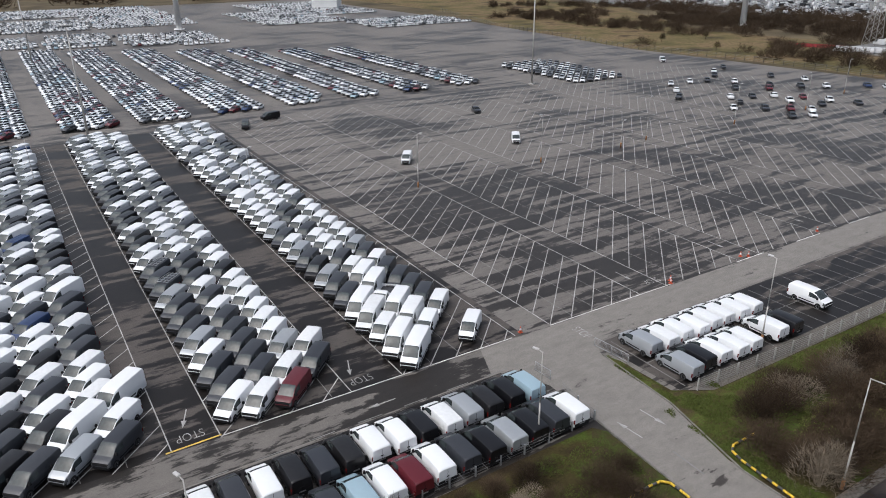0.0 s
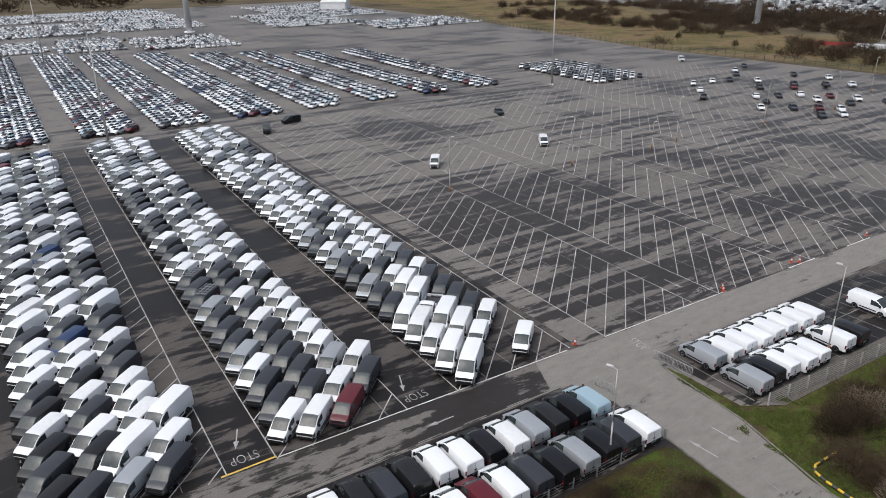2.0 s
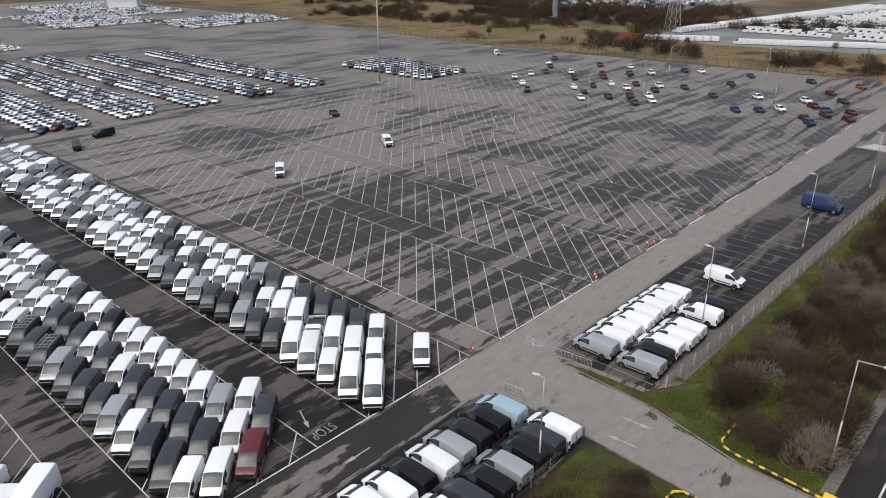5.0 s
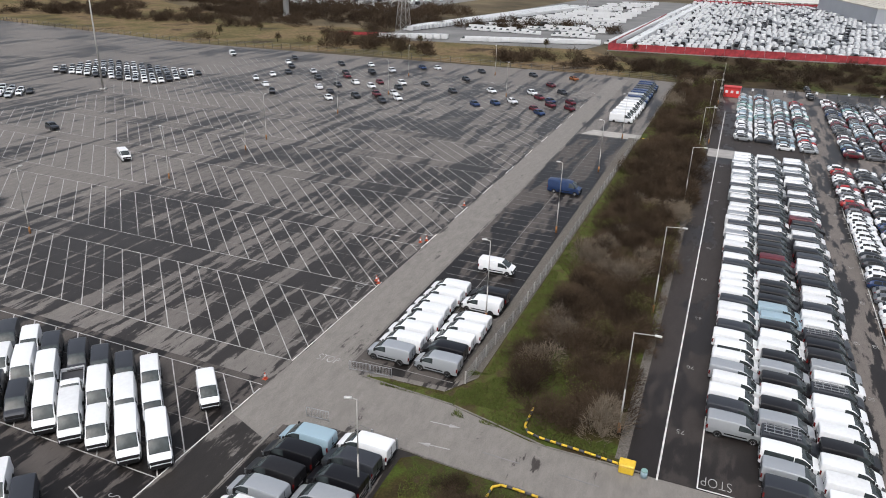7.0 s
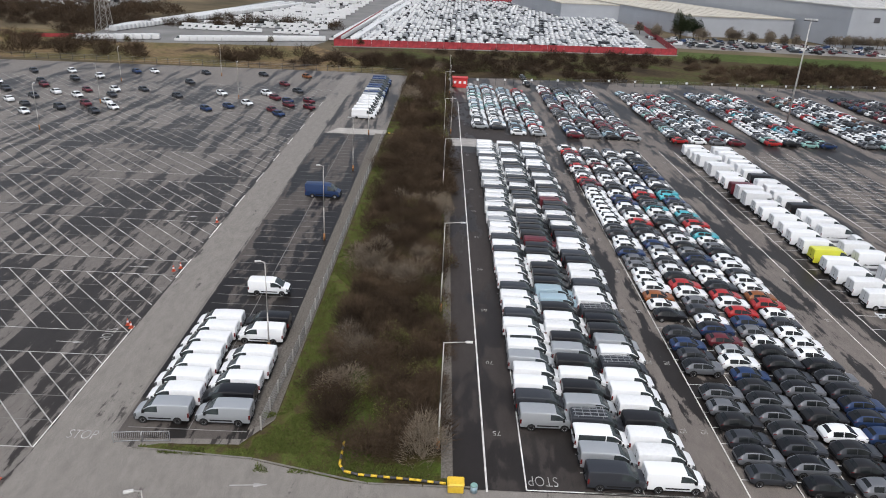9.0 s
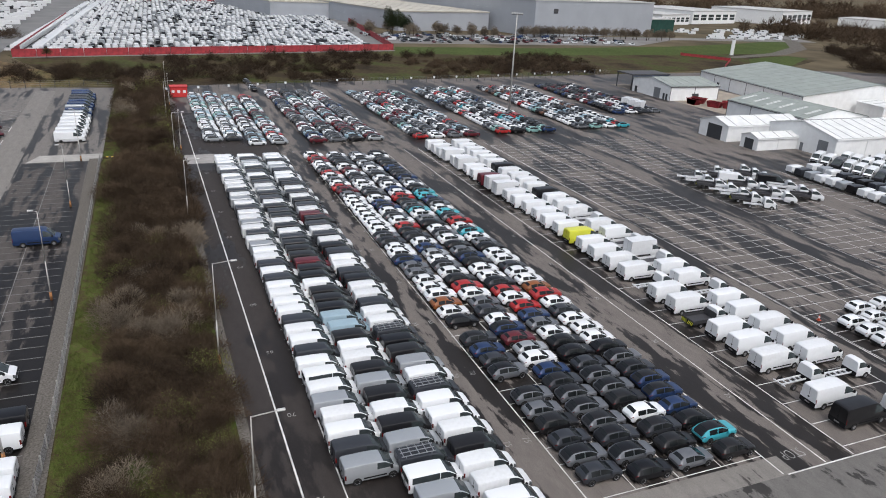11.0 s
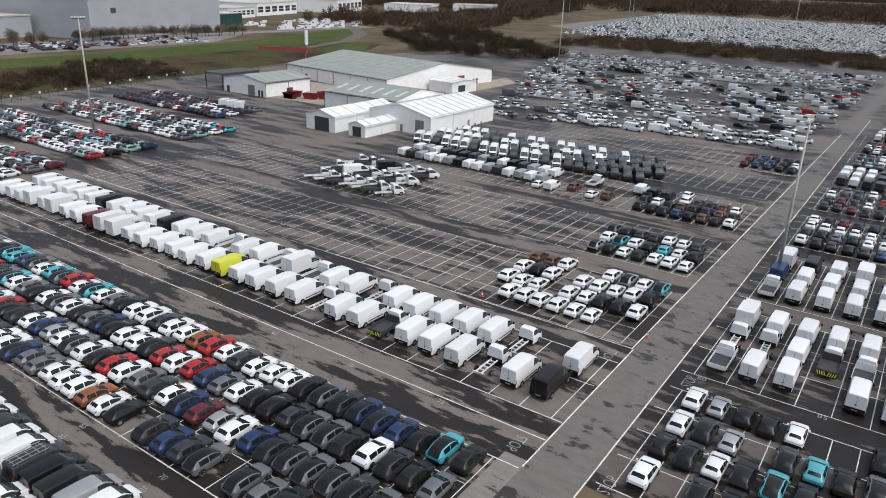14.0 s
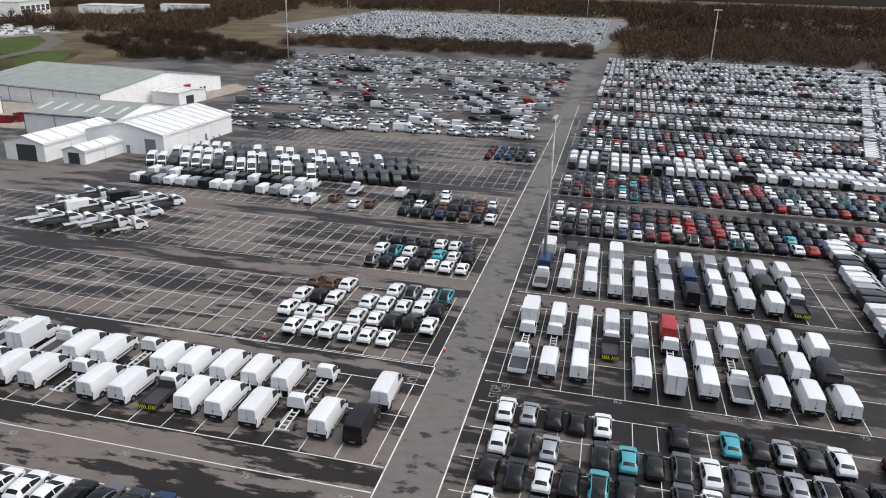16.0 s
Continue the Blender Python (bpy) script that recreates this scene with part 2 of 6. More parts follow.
SUV = [(2.14, 0.40, 0.74, 0.58, 0.48), (2.07, 0.30, 0.88, 0.76, 0.64), (1.85, 0.25, 0.98, 0.87, 0.74), (1.45, 0.24, 1.05, 0.91, 0.78), (1.05, 0.24, 1.10, 0.92, 0.78),
       (0.62, 0.24, 1.34, 0.92, 0.71), (0.18, 0.24, 1.52, 0.92, 0.66), (-0.35, 0.24, 1.60, 0.92, 0.66), (-1.05, 0.24, 1.58, 0.92, 0.64), (-1.55, 0.25, 1.50, 0.915, 0.61),
       (-1.84, 0.27, 1.25, 0.90, 0.64), (-2.02, 0.31, 1.05, 0.86, 0.66), (-2.14, 0.40, 0.88, 0.74, 0.60)]
# stations, belt height, cuts along x, coarse cuts, windscreen, side windows, rear window, lamps from the ends, wheels (x front, x rear, radius)
SPEC = {
    "van": (VAN, 1.18, (2.55, 2.52, 2.46, 2.36, 2.2, 2.0, 1.8, 1.55, 1.3, 1.05, 0.8, 0.6, 0.28, 0.2, -0.6, -1.4, -2.2, -2.38, -2.46, -2.53), (2.55, 2.4, 1.8, 1.3, 0.8, 0.25, -2.4, -2.53),
            (0.78, 1.82), [(0.28, 1.56)], None, (0.36, 0.12), (1.66, -1.45, 0.33)),
    "big": (BIGVAN, 1.40, (3.1, 3.06, 3.0, 2.9, 2.75, 2.5, 2.36, 2.1, 1.85, 1.6, 1.4, 1.2, 0.85, 0.75, 0.4, -0.5, -1.5, -2.5, -2.88, -3.0, -3.08), (3.1, 2.95, 2.36, 1.85, 1.35, 0.8, -2.95, -3.08),
            (1.38, 2.38), [(0.84, 2.12)], None, (0.40, 0.14), (2.12, -1.80, 0.35)),
    "cab": (CAB, 1.40, (3.1, 3.06, 3.0, 2.9, 2.75, 2.5, 2.36, 2.1, 1.85, 1.6, 1.4, 1.2, 0.85, 0.74, 0.62), (3.1, 2.95, 2.36, 1.85, 1.4, 0.62),
            (1.58, 2.38), [(0.84, 2.12)], None, (0.40, 0.0), (2.12, -1.80, 0.35)),
    "hatch": (HATCH, 0.90, (2.03, 1.99, 1.92, 1.8, 1.6, 1.3, 1.0, 0.8, 0.55, 0.3, 0.12, -0.1, -0.36, -0.44, -0.8, -1.1, -1.3, -1.42, -1.58, -1.72, -1.8, -1.9, -1.97, -2.01),
              (2.03, 1.8, 1.0, 0.55, 0.12, -0.4, -1.35, -1.72, -2.01), (0.12, 1.02), [(-0.36, 0.82), (-1.32, -0.44)], (-1.73, -1.41), (0.44, 0.22), (1.25, -1.25, 0.31)),
    "suv": (SUV, 1.02, (2.14, 2.1, 2.03, 1.9, 1.7, 1.4, 1.06, 0.85, 0.6, 0.35, 0.18, -0.1, -0.38, -0.46, -0.85, -1.15, -1.4, -1.52, -1.7, -1.84, -1.92, -2.02, -2.09, -2.14),
            (2.14, 1.9, 1.06, 0.6, 0.18, -0.42, -1.45, -1.84, -2.14), (0.18, 1.08), [(-0.38, 0.86), (-1.42, -0.46)], (-1.85, -1.51), (0.44, 0.22), (1.30, -1.30, 0.345)),
}
BASE = {"tip": "cab", "drop": "cab", "lut": "cab", "rack": "van", "mini": "van", "suvtop": "suv"}


def smoothed(stations, n=4):
    """Stations with n - 1 more between each two, on a gentle curve."""
    out = []
    for k in range(len(stations) - 1):
        p0, p1, p2, p3 = (np.array(stations[min(max(q, 0), len(stations) - 1)]) for q in (k - 1, k, k + 1, k + 2))
        for s in range(n):
            t = s / n
            curve = 0.5 * (2 * p1 + (p2 - p0) * t + (2 * p0 - 5 * p1 + 4 * p2 - p3) * t * t + (3 * p1 - p0 - 3 * p2 + p3) * t ** 3)
            flat = p1 + (p2 - p1) * t
            both = flat + (curve - flat) * 0.6
            both[0] = flat[0]
            out.append(tuple(both))
    return out + [stations[-1]]


def ring(st, belt):
    """Half a cross-section, from under the sill to the middle of the roof."""
    x, z0, z1, w, r = st
    b = min(belt, z1 - 0.05)
    h = z1 - b
    top = b + h * 0.80
    return [(x, 0.88 * w, z0), (x, 0.98 * w, z0 + 0.12), (x, w, z0 + (b - z0) * 0.52), (x, 0.985 * w, b - (b - z0) * 0.10), (x, 0.945 * w, b),
            (x, r + (0.945 * w - r) * 0.22, top), (x, r * 0.93, z1 - min(0.05, h * 0.12)), (x, r * 0.66, z1 - 0.004), (x, 0, z1 + 0.012)]


class Piece:
    """A named part of a vehicle: vertices, faces and a material word for each face."""

    def __init__(self, name, label="", at=(0, 0, 0)):
        self.name, self.label, self.at = name, label, at
        self.v, self.f, self.m = [], [], []

    def face(self, points, mat):
        k = len(self.v)
        self.v += [tuple(p) for p in points]
        self.f.append(tuple(range(k, k + len(points))))
        self.m.append(mat)

    def block(self, x0, x1, y0, y1, z0, z1, mat, pinch=0.0):
        """A box; pinch draws its upper face in."""
        q = [(x + (pinch if x == x0 else -pinch) * (z == z1), y + (pinch if y == y0 else -pinch) * (z == z1), z) for z in (z0, z1) for y in (y0, y1) for x in (x0, x1)]
        for c in ((0, 2, 3, 1), (4, 5, 7, 6), (0, 1, 5, 4), (2, 6, 7, 3), (0, 4, 6, 2), (1, 3, 7, 5)):
            self.face([q[a] for a in c], mat)

    def disc(self, x, y, z, r, n, mat, sy):
        self.face([(x + r * math.cos(2 * math.pi * a / n), y, z + r * math.sin(2 * math.pi * a / n)) for a in (range(n) if sy < 0 else range(n - 1, -1, -1))], mat)

    def plain_wheel(self):
        """A wheel of few faces, with its outer side alone."""
        p, sy, r = Piece("wheel", "", self.at), 1 if self.at[1] > 0 else -1, self.at[2]
        q = [(r * math.cos(a * math.pi / 5), r * math.sin(a * math.pi / 5)) for a in range(10)]
        for a, b in zip(q, q[1:] + q[:1]):
            p.face([(a[0], -0.12, a[1]), (b[0], -0.12, b[1]), (b[0], 0.12, b[1]), (a[0], 0.12, a[1])][::sy], "tyre")
        p.disc(0, sy * 0.12, 0, r, 10, "tyre", sy)
        p.disc(0, sy * 0.126, 0, r * 0.6, 8, "rim", sy)
        return p


def wheel_piece(r, w, at):
    p = Piece("wheel", "", at)
    prof = [(0.0, 0.30, "rim"), (0.30, 0.30, "rim"), (0.60, 0.40, "rim"), (0.66, 0.5, "tyre"), (0.94, 0.5, "tyre"), (1.0, 0.28, "tyre"), (1.0, -0.28, "tyre"),
            (0.94, -0.5, "tyre"), (0.66, -0.5, "tyre"), (0.60, -0.40, "rim"), (0.30, -0.30, "rim"), (0.0, -0.30, "rim")]
    n = 12
    for (ra, ya, _), (rb, yb, mat) in zip(prof, prof[1:]):
        for k in range(n):
            a, b = 2 * math.pi * k / n, 2 * math.pi * (k + 1) / n
            q = []
            for rr, yy, ang in ((ra, ya, a), (rb, yb, a), (rb, yb, b), (ra, ya, b)):
                pt = (rr * r * math.cos(ang), yy * w, rr * r * math.sin(ang))
                if pt not in q:
                    q.append(pt)
            dark = mat == "rim" and ra >= 0.25 and rb >= 0.25 and ra < 0.7 and rb < 0.7 and k % 2
            p.face(q, "plastic" if dark else mat)
    return p


def pieces(kind, low=False):
    """All parts of one kind of vehicle; low gives the coarse form for rows far off: 1, and 2 for the farthest."""
    base = BASE.get(kind, kind)
    stations, belt, cuts, coarse_cuts, ws, sides, rear, (head, tail), (xf, xr, rw) = SPEC[base]
    car = rear is not None
    glass = "car_glass" if car else "glass"
    if kind == "mini":
        sides = sides + [(-1.4, 0.2), (-2.2, -1.4)]
    table = np.array(smoothed(stations))
    keep = tuple(range(9)) if not low else (0, 4, 6, 8) if low > 1 else (0, 2, 4, 5, 6, 8)
    rows = []
    for x in coarse_cuts if low else cuts:
        st = [x] + [float(np.interp(-x, -table[:, 0], table[:, c])) for c in range(1, 5)]
        half = [p for c, p in enumerate(ring(st, belt)) if c in keep]
        rows.append(half + [(a, -b, c) for a, b, c in half[-2::-1]])
    n = len(rows[0])
    found = {}

    def get(name, label=""):
        key = name if name != "body" else ("body", 0, 0)
        return found.setdefault(key, Piece(name if isinstance(name, str) else name[0], label))

    body = get("body")
    nose, end = stations[0][0], stations[-1][0]
    for a, b in zip(rows, rows[1:]):
        xm = (a[0][0] + b[0][0]) / 2
        for k in range(n - 1):
            s = min(k, n - 2 - k)
            col, side = keep[s], k < n // 2
            quad = (a[k], b[k], b[k + 1], a[k + 1])
            pane = next((j for j, (x0, x1) in enumerate(sides) if x0 < xm < x1), None)
            if col >= 6 and ws[0] < xm < ws[1]:
                get("windscreen", "dark opaque windscreen glass").face(quad, glass)
            elif col == 4 and pane is not None:
                get(("side_window", pane, side)).face(quad, glass)
            elif rear and (col >= 6 or low and col >= 5) and rear[0] < xm < rear[1]:
                get("rear_window").face(quad, glass)
            elif xm > nose - head and (col == 3 or col == 2 and not car) and not low and xm < nose - 0.03:
                get(("headlight", 0, side), "clear headlamp lens").face(quad, "lamp")
            elif xm < end + tail and (col == 3 or col == 2 and not car) and not low:
                get(("tail_light", 0, side), "red lamp lens").face(quad, "tail")
            elif col >= 4 and xm > nose - 0.09:
                get("grille").face(quad, "plastic")
            elif col <= 1 and xm > nose - 0.2 and (col == 0 or not car) and not low:
                get("bumper", "black plastic bumper").face(quad, "plastic")
            else:
                roof = kind == "suvtop" and col >= 6 and xm < ws[0]
                body.face(quad, "plastic" if col == 0 and not low else "top" if roof else "paint")
        if not low:
            body.face((a[0], a[-1], b[-1], b[0]), "plastic")
    for row, front in ((rows[0], True), (rows[-1], False)):
        for k in range(n // 2):
            q = []
            for p in (row[k], row[k + 1], row[n - 2 - k], row[n - 1 - k]):
                if p not in q:
                    q.append(p)
            col = keep[k]
            q = q if front else q[::-1]
            if col <= 1 and not low:
                get("bumper" if front else "rear_bumper", "black plastic bumper").face(q, "plastic")
            elif front and (col == 2 or low and col == 0):
                get("grille").face(q, "plastic")
            elif kind == "mini" and not front and col == 4:
                get("rear_window").face(q, glass)
            else:
                body.face(q, "paint")
    wide = max(q[3] for q in stations)
    out = list(found.values())
    for sx in (xf, xr):
        for sy in (1, -1):
            if low > 1:
                continue
            if low:
                body.disc(sx, sy * (wide + 0.012), rw, rw * 1.05, 6, "tyre", sy)
                continue
            if base != "cab" or sx > 0:
                w_here = float(np.interp(-sx, -table[:, 0], table[:, 3]))
                body.disc(sx, sy * (w_here + 0.006), rw + 0.02, rw + 0.075, 14, "plastic", sy)
            out.append(wheel_piece(rw, 0.24, (sx, sy * (wide - 0.09), rw)))
    if low:
        if not car and base != "cab":
            body.block(end - 0.02, end, -0.8, 0.8, 0.36, 0.56, "plastic")
    else:
        cowl = ws[1]
        for sy in (1, -1):
            m = Piece("mirror")
            y = sy * (wide + 0.09)
            m.block(cowl - 0.42, cowl - 0.22, y - 0.11, y + 0.11, belt - 0.02 if car else belt + 0.02, belt + (0.13 if car else 0.30), "paint" if car else "plastic", 0.03)
            out.append(m)
        if not car and base != "cab":
            top = stations[-1][2]
            seam = Piece("door_seam")
            seam.block(end - 0.012, end + 0.01, -0.014, 0.014, 0.5, top - 0.1, "plastic")
            seam.block(end - 0.03, end + 0.01, -0.12, 0.12, belt - 0.14, belt - 0.06, "plastic")
            seam.block(end - 0.02, end + 0.01, -0.30, 0.30, 0.60, 0.72, "rim")
            out.append(seam)
            for sy in (1, -1):
                strip = Piece("rubbing_strip")
                y = sy * wide
                strip.block(xr + 0.55, xf - 0.55, min(y * 0.99, y + sy * 0.014), max(y * 0.99, y + sy * 0.014), belt * 0.44, belt * 0.44 + 0.13, "plastic")
                out.append(strip)
    if base == "cab":
        if not low or kind == "cab":
            rail = Piece("frame_rail", "bare white frame rails")
            for y in (-0.42, 0.32):
                rail.block(-3.0, 0.7, y, y + 0.1, 0.55, 0.72, "white")
            for x in (-2.95, -2.2, -1.4, -0.6, 0.1):
                w = 0.8 if x < -2.6 else 0.42
                rail.block(x, x + 0.1, -w, w, 0.56, 0.68, "white")
            out.append(rail)
        if kind == "lut":
            load = Piece("load_box", "square white load box")
            load.block(-3.2, 0.55, -1.08, 1.08, 0.72, 3.0, "white", 0.03)
            load.block(0.5, 1.6, -1.0, 1.0, 2.3, 2.92, "white", 0.12)
            for y in (-0.03, 1.05, -1.08):
                load.block(-3.225, -3.19, y, y + 0.03, 0.75, 2.95, "rim")
            out.append(load)
        if kind in ("tip", "drop"):
            bed = Piece("load_bed", "open steel load bed")
            wall = "bed" if kind == "tip" else "white"
            for x0, x1, y0, y1, z0, z1, mat in ((-3.1, 0.5, -1.02, 1.02, 0.72, 0.82, "bed"), (-3.1, 0.5, -1.07, -1.02, 0.72, 1.2, wall), (-3.1, 0.5, 1.02, 1.07, 0.72, 1.2, wall),
                                                (0.42, 0.5, -1.02, 1.02, 0.8, 1.75, wall), (-3.14, -3.08, -1.05, 1.05, 0.72, 1.2, wall)):
                bed.block(x0, x1, y0, y1, z0, z1, mat)
            out.append(bed)
        if kind == "tip":
            stripe = Piece("hazard_stripe", "yellow and black striped tailboard")
            stripe.block(-3.17, -3.141, -1.0, 1.0, 0.48, 1.0, "plastic")
            for sg in (1, -1):
                for j in range(4):
                    y = sg * (0.06 + j * 0.24)
                    q = [(-3.174, y, 0.5), (-3.174, y + sg * 0.12, 0.5), (-3.174, y + sg * 0.26, 0.98), (-3.174, y + sg * 0.14, 0.98)]
                    stripe.face(q if sg < 0 else q[::-1], "yellow")
            out.append(stripe)
    if kind == "rack":
        rack = Piece("roof_rack", "silver ladder rack")
        for x in (-2.2, -1.5, -0.8, -0.1, 0.5):
            rack.block(x - 0.025, x + 0.025, -0.78, 0.78, 2.06, 2.11, "steel")
        for y in (-0.78, -0.25, 0.25, 0.72):
            rack.block(-2.4, 0.7, y, y + 0.05, 2.10, 2.15, "steel")
        for x in (-2.0, 0.3):
            for y in (-0.75, 0.7):
                rack.block(x, x + 0.05, y, y + 0.05, 1.9, 2.08, "steel")
        out.append(rack)
        panel = Piece("side_panel", "red advertising panel")
        panel.block(-2.35, -0.6, wide - 0.02, wide + 0.012, 0.78, 1.1, "red")
        for j in range(5):
            panel.block(-2.2 + j * 0.3, -2.0 + j * 0.3, wide, wide + 0.016, 0.86, 1.02, "white")
        out.append(panel)
    return [p for p in out if p.f]


BED = plain("load_bed_steel", (0.05, 0.05, 0.055), 0.6, 0.3)
STUFFS = {"glass": GLASS, "car_glass": CAR_GLASS, "plastic": PLASTIC, "tyre": TYRE, "rim": RIM, "lamp": LAMP, "tail": TAIL, "steel": STEEL, "bed": BED, "white": PAINT["W"], "red": PAINT["P"],
          "yellow": PAINT["Y"], "top": PAINT["K"]}


def mesh_from(name, group, colour):
    """One mesh out of pieces that belong together."""
    words, v, f, m = [], [], [], []
    for p in group:
        k = len(v)
        v += [tuple(a + b for a, b in zip(q, p.at)) for q in p.v] if len(group) > 1 else p.v
        f += [tuple(i + k for i in q) for q in p.f]
        for word in p.m:
            if word not in words:
                words.append(word)
            m.append(words.index(word))
    bm = bmesh.new()
    vs = [bm.verts.new(q) for q in v]
    for q, mat in zip(f, m):
        face = bm.faces.new([vs[i] for i in q])
        face.material_index, face.smooth = mat, True
    bmesh.ops.remove_doubles(bm, verts=bm.verts[:], dist=0.0005)
    me = bpy.data.meshes.new(name)
    bm.to_mesh(me)
    bm.free()
    for word in words:
        me.materials.append(PAINT[colour] if word == "paint" else STUFFS[word])
    me.set_sharp_from_angle(angle=radians(34))
    return me


def bm_mesh(name, bm, mats):
    me = bpy.data.meshes.new(name)
    bm.to_mesh(me)
    bm.free()
    for m in mats:
        me.materials.append(m)
    return me


def block_mesh(name, mat, *boxes, bevel=0.02):
    bm = bmesh.new()
    for b in boxes:
        box(bm, *b, 0, bevel)
    return bm_mesh(name, bm, [mat])


def put(name, me, parent, loc=(0, 0, 0), rz=0.0, label=""):
    ob = new(name, me)
    ob.parent = parent
    ob.location, ob.rotation_euler = loc, (0, 0, rz)
    if label:
        ob["label"] = label
    return ob


NAME = {"van": "panel_van", "big": "long_van", "cab": "chassis_cab", "hatch": "hatchback_car", "suv": "suv_car", "suvtop": "suv_car", "tip": "tipper_truck", "drop": "dropside_truck",
        "lut": "box_truck", "rack": "panel_van", "mini": "minibus"}
WHERE = {"van": "compact panel van with steel sides, parked in a bay", "big": "tall long-wheelbase panel van parked in a bay",
         "cab": "chassis cab with bare frame rails, parked unfinished", "hatch": "small hatchback car parked in a marked bay",
         "suv": "compact crossover car parked in a marked bay", "suvtop": "crossover car with black roof parked in a bay", "tip": "tipper truck with striped tailboard, parked",
         "drop": "dropside pickup truck with open load bed", "lut": "box-bodied truck with square load box", "rack": "panel van with ladder rack on roof",
         "mini": "passenger van with side windows all round"}
MESH, PROTO, PIECES = {}, {}, {}
SMALL = {"headlight", "tail_light", "mirror", "bumper", "rear_bumper", "grille", "door_seam", "rubbing_strip"}


def prototype(kind, colour, tier):
    """The first vehicle of its kind and colour. tier 0: every part on its own; 1: glass and wheels; 2: one mesh."""
    if kind not in PIECES:
        PIECES[kind] = pieces(kind)
    base, all_parts = BASE.get(kind, kind), PIECES[kind]
    words = (COLOUR_WORD[colour] + " " + WHERE[kind], "van" if base in ("van", "big") else "truck" if base == "cab" else "car",
             "parked vans" if base in ("van", "big") else "parked trucks" if base == "cab" else "parked cars")
    if tier == 2:
        all_parts = [Piece.plain_wheel(p) if p.name == "wheel" else p for p in all_parts]
        return tagged(new(NAME[kind], mesh_from(NAME[kind], all_parts, colour)), *words)
    root = tagged(new(NAME[kind]), *words)
    inner = [p for p in all_parts if p.name == "body" or tier == 1 and p.name in SMALL]
    put("body", mesh_from("body", inner, colour), root)
    for k, p in enumerate(all_parts):
        if p in inner:
            continue
        key = (kind if p.name != "wheel" else base, p.name if p.name == "wheel" else k, colour if "paint" in p.m else "")
        if key not in MESH:
            MESH[key] = mesh_from(p.name, [p], colour)
        put(p.name, MESH[key], root, p.at, label=p.label)
    return root


def vehicle(kind, colour, x, y, rz, tier):
    key = (kind, colour, tier)
    m = pose(x, y, 0.02, 0, 0, rz)
    if key not in PROTO:
        PROTO[key] = prototype(kind, colour, tier)
        PROTO[key].matrix_basis = m
        return
    copy_thing(PROTO[key], m)


# far vehicles: the same hulls, coarser, joined block by block
ORDER = list(PAINT)
FAR_WORDS = list(STUFFS)
FAR_MATS = [PAINT[c] for c in ORDER] + [STUFFS[w] for w in FAR_WORDS]
COARSE = {}


def far_block(name, spots, label, low=2):
    """spots: (kind, colour, x, y, rz). One joined mesh."""
    vs, fs, ms, base = [], [], [], 0
    for kind, colour, x, y, rz in spots:
        if (kind, low) not in COARSE:
            v, f, m = [], [], []
            for p in pieces(kind, low):
                f += [tuple(i + len(v) for i in q) for q in p.f]
                v += p.v
                m += [-1 if word == "paint" else len(ORDER) + FAR_WORDS.index(word) for word in p.m]
            COARSE[kind, low] = np.array(v), f, m
        v, f, m = COARSE[kind, low]
        c, s = math.cos(radians(rz)), math.sin(radians(rz))
        vs.append(v @ np.array([[c, s, 0], [-s, c, 0], [0, 0, 1]]) + np.array([x, y, 0.02]))
        fs += [tuple(i + base for i in q) for q in f]
        ms += [ORDER.index(colour) if a < 0 else a for a in m]
        base += len(v)
    me = bpy.data.meshes.new(name)
    me.from_pydata(np.concatenate(vs).tolist(), [], fs)
    for mt in FAR_MATS:
        me.materials.append(mt)
    me.polygons.foreach_set("material_index", ms)
    me.update()
    return tagged(new(name, me), label, "vehicles", kind="stuff")


# ---- ground, roads and lots ----
EARTH = plain("rough_earth", (0.085, 0.068, 0.042), 0.95, 0, 0.5, 0.03, 0.3)
sheet("ground", [(-3500, -4500), (4500, -4500), (4500, 4500), (-3500, 4500)], -0.05, EARTH, "rough brown winter ground reaching the horizon")
sheet("north_lot", [(-120, 37.6), (260, 35.4), (262, 60), (246, 230), (262, 390), (260, 650), (-200, 650), (-200, 37.6)], 0.0, NORTH_TAR,
      "wide damp asphalt storage lot with worn bay lines")
sheet("south_lot", [(-200, -24), (42.6, -24), (50.6, -24), (50.6, 20.4), (262, 20.4), (282, -165), (290, -300), (240, -470), (30, -520), (-260, -560)], 0.0, SOUTH_TAR,
      "damp dark asphalt vehicle compound with white bay lines")
sheet("road", [(44.4, -24), (50.6, -24), (50.9, 28), (53.4, 38), (54.3, 49.0), (56, 50.9), (255, 51.2), (255, 56.4), (-60, 56.6), (-60, 51.6), (42.5, 51.6), (45.4, 47), (45.2, 38), (44.5, 28)],
      0.012, ROAD_TAR, "worn pale grey access road with turning arrows")
sheet("compound_road", [(42.8, -600), (48.2, -600), (48.2, -10), (42.8, -10)], 0.016, asphalt("compound_road_asphalt", (0.122, 0.116, 0.109), (0.036, 0.0335, 0.031), 0.715, 0, (1.4, 2.2, 1)),
      "straight compound road with dark puddle stains")
# South of y 15 the sheet serves to darken the ground between the vans.
sheet("service_strip", [(50.8, -0.1), (217, -0.1), (217, 21.0), (50.8, 21.0)], 0.012, DARK_TAR, "dark strip, new asphalt beside the planted bank and darker ground between vans")

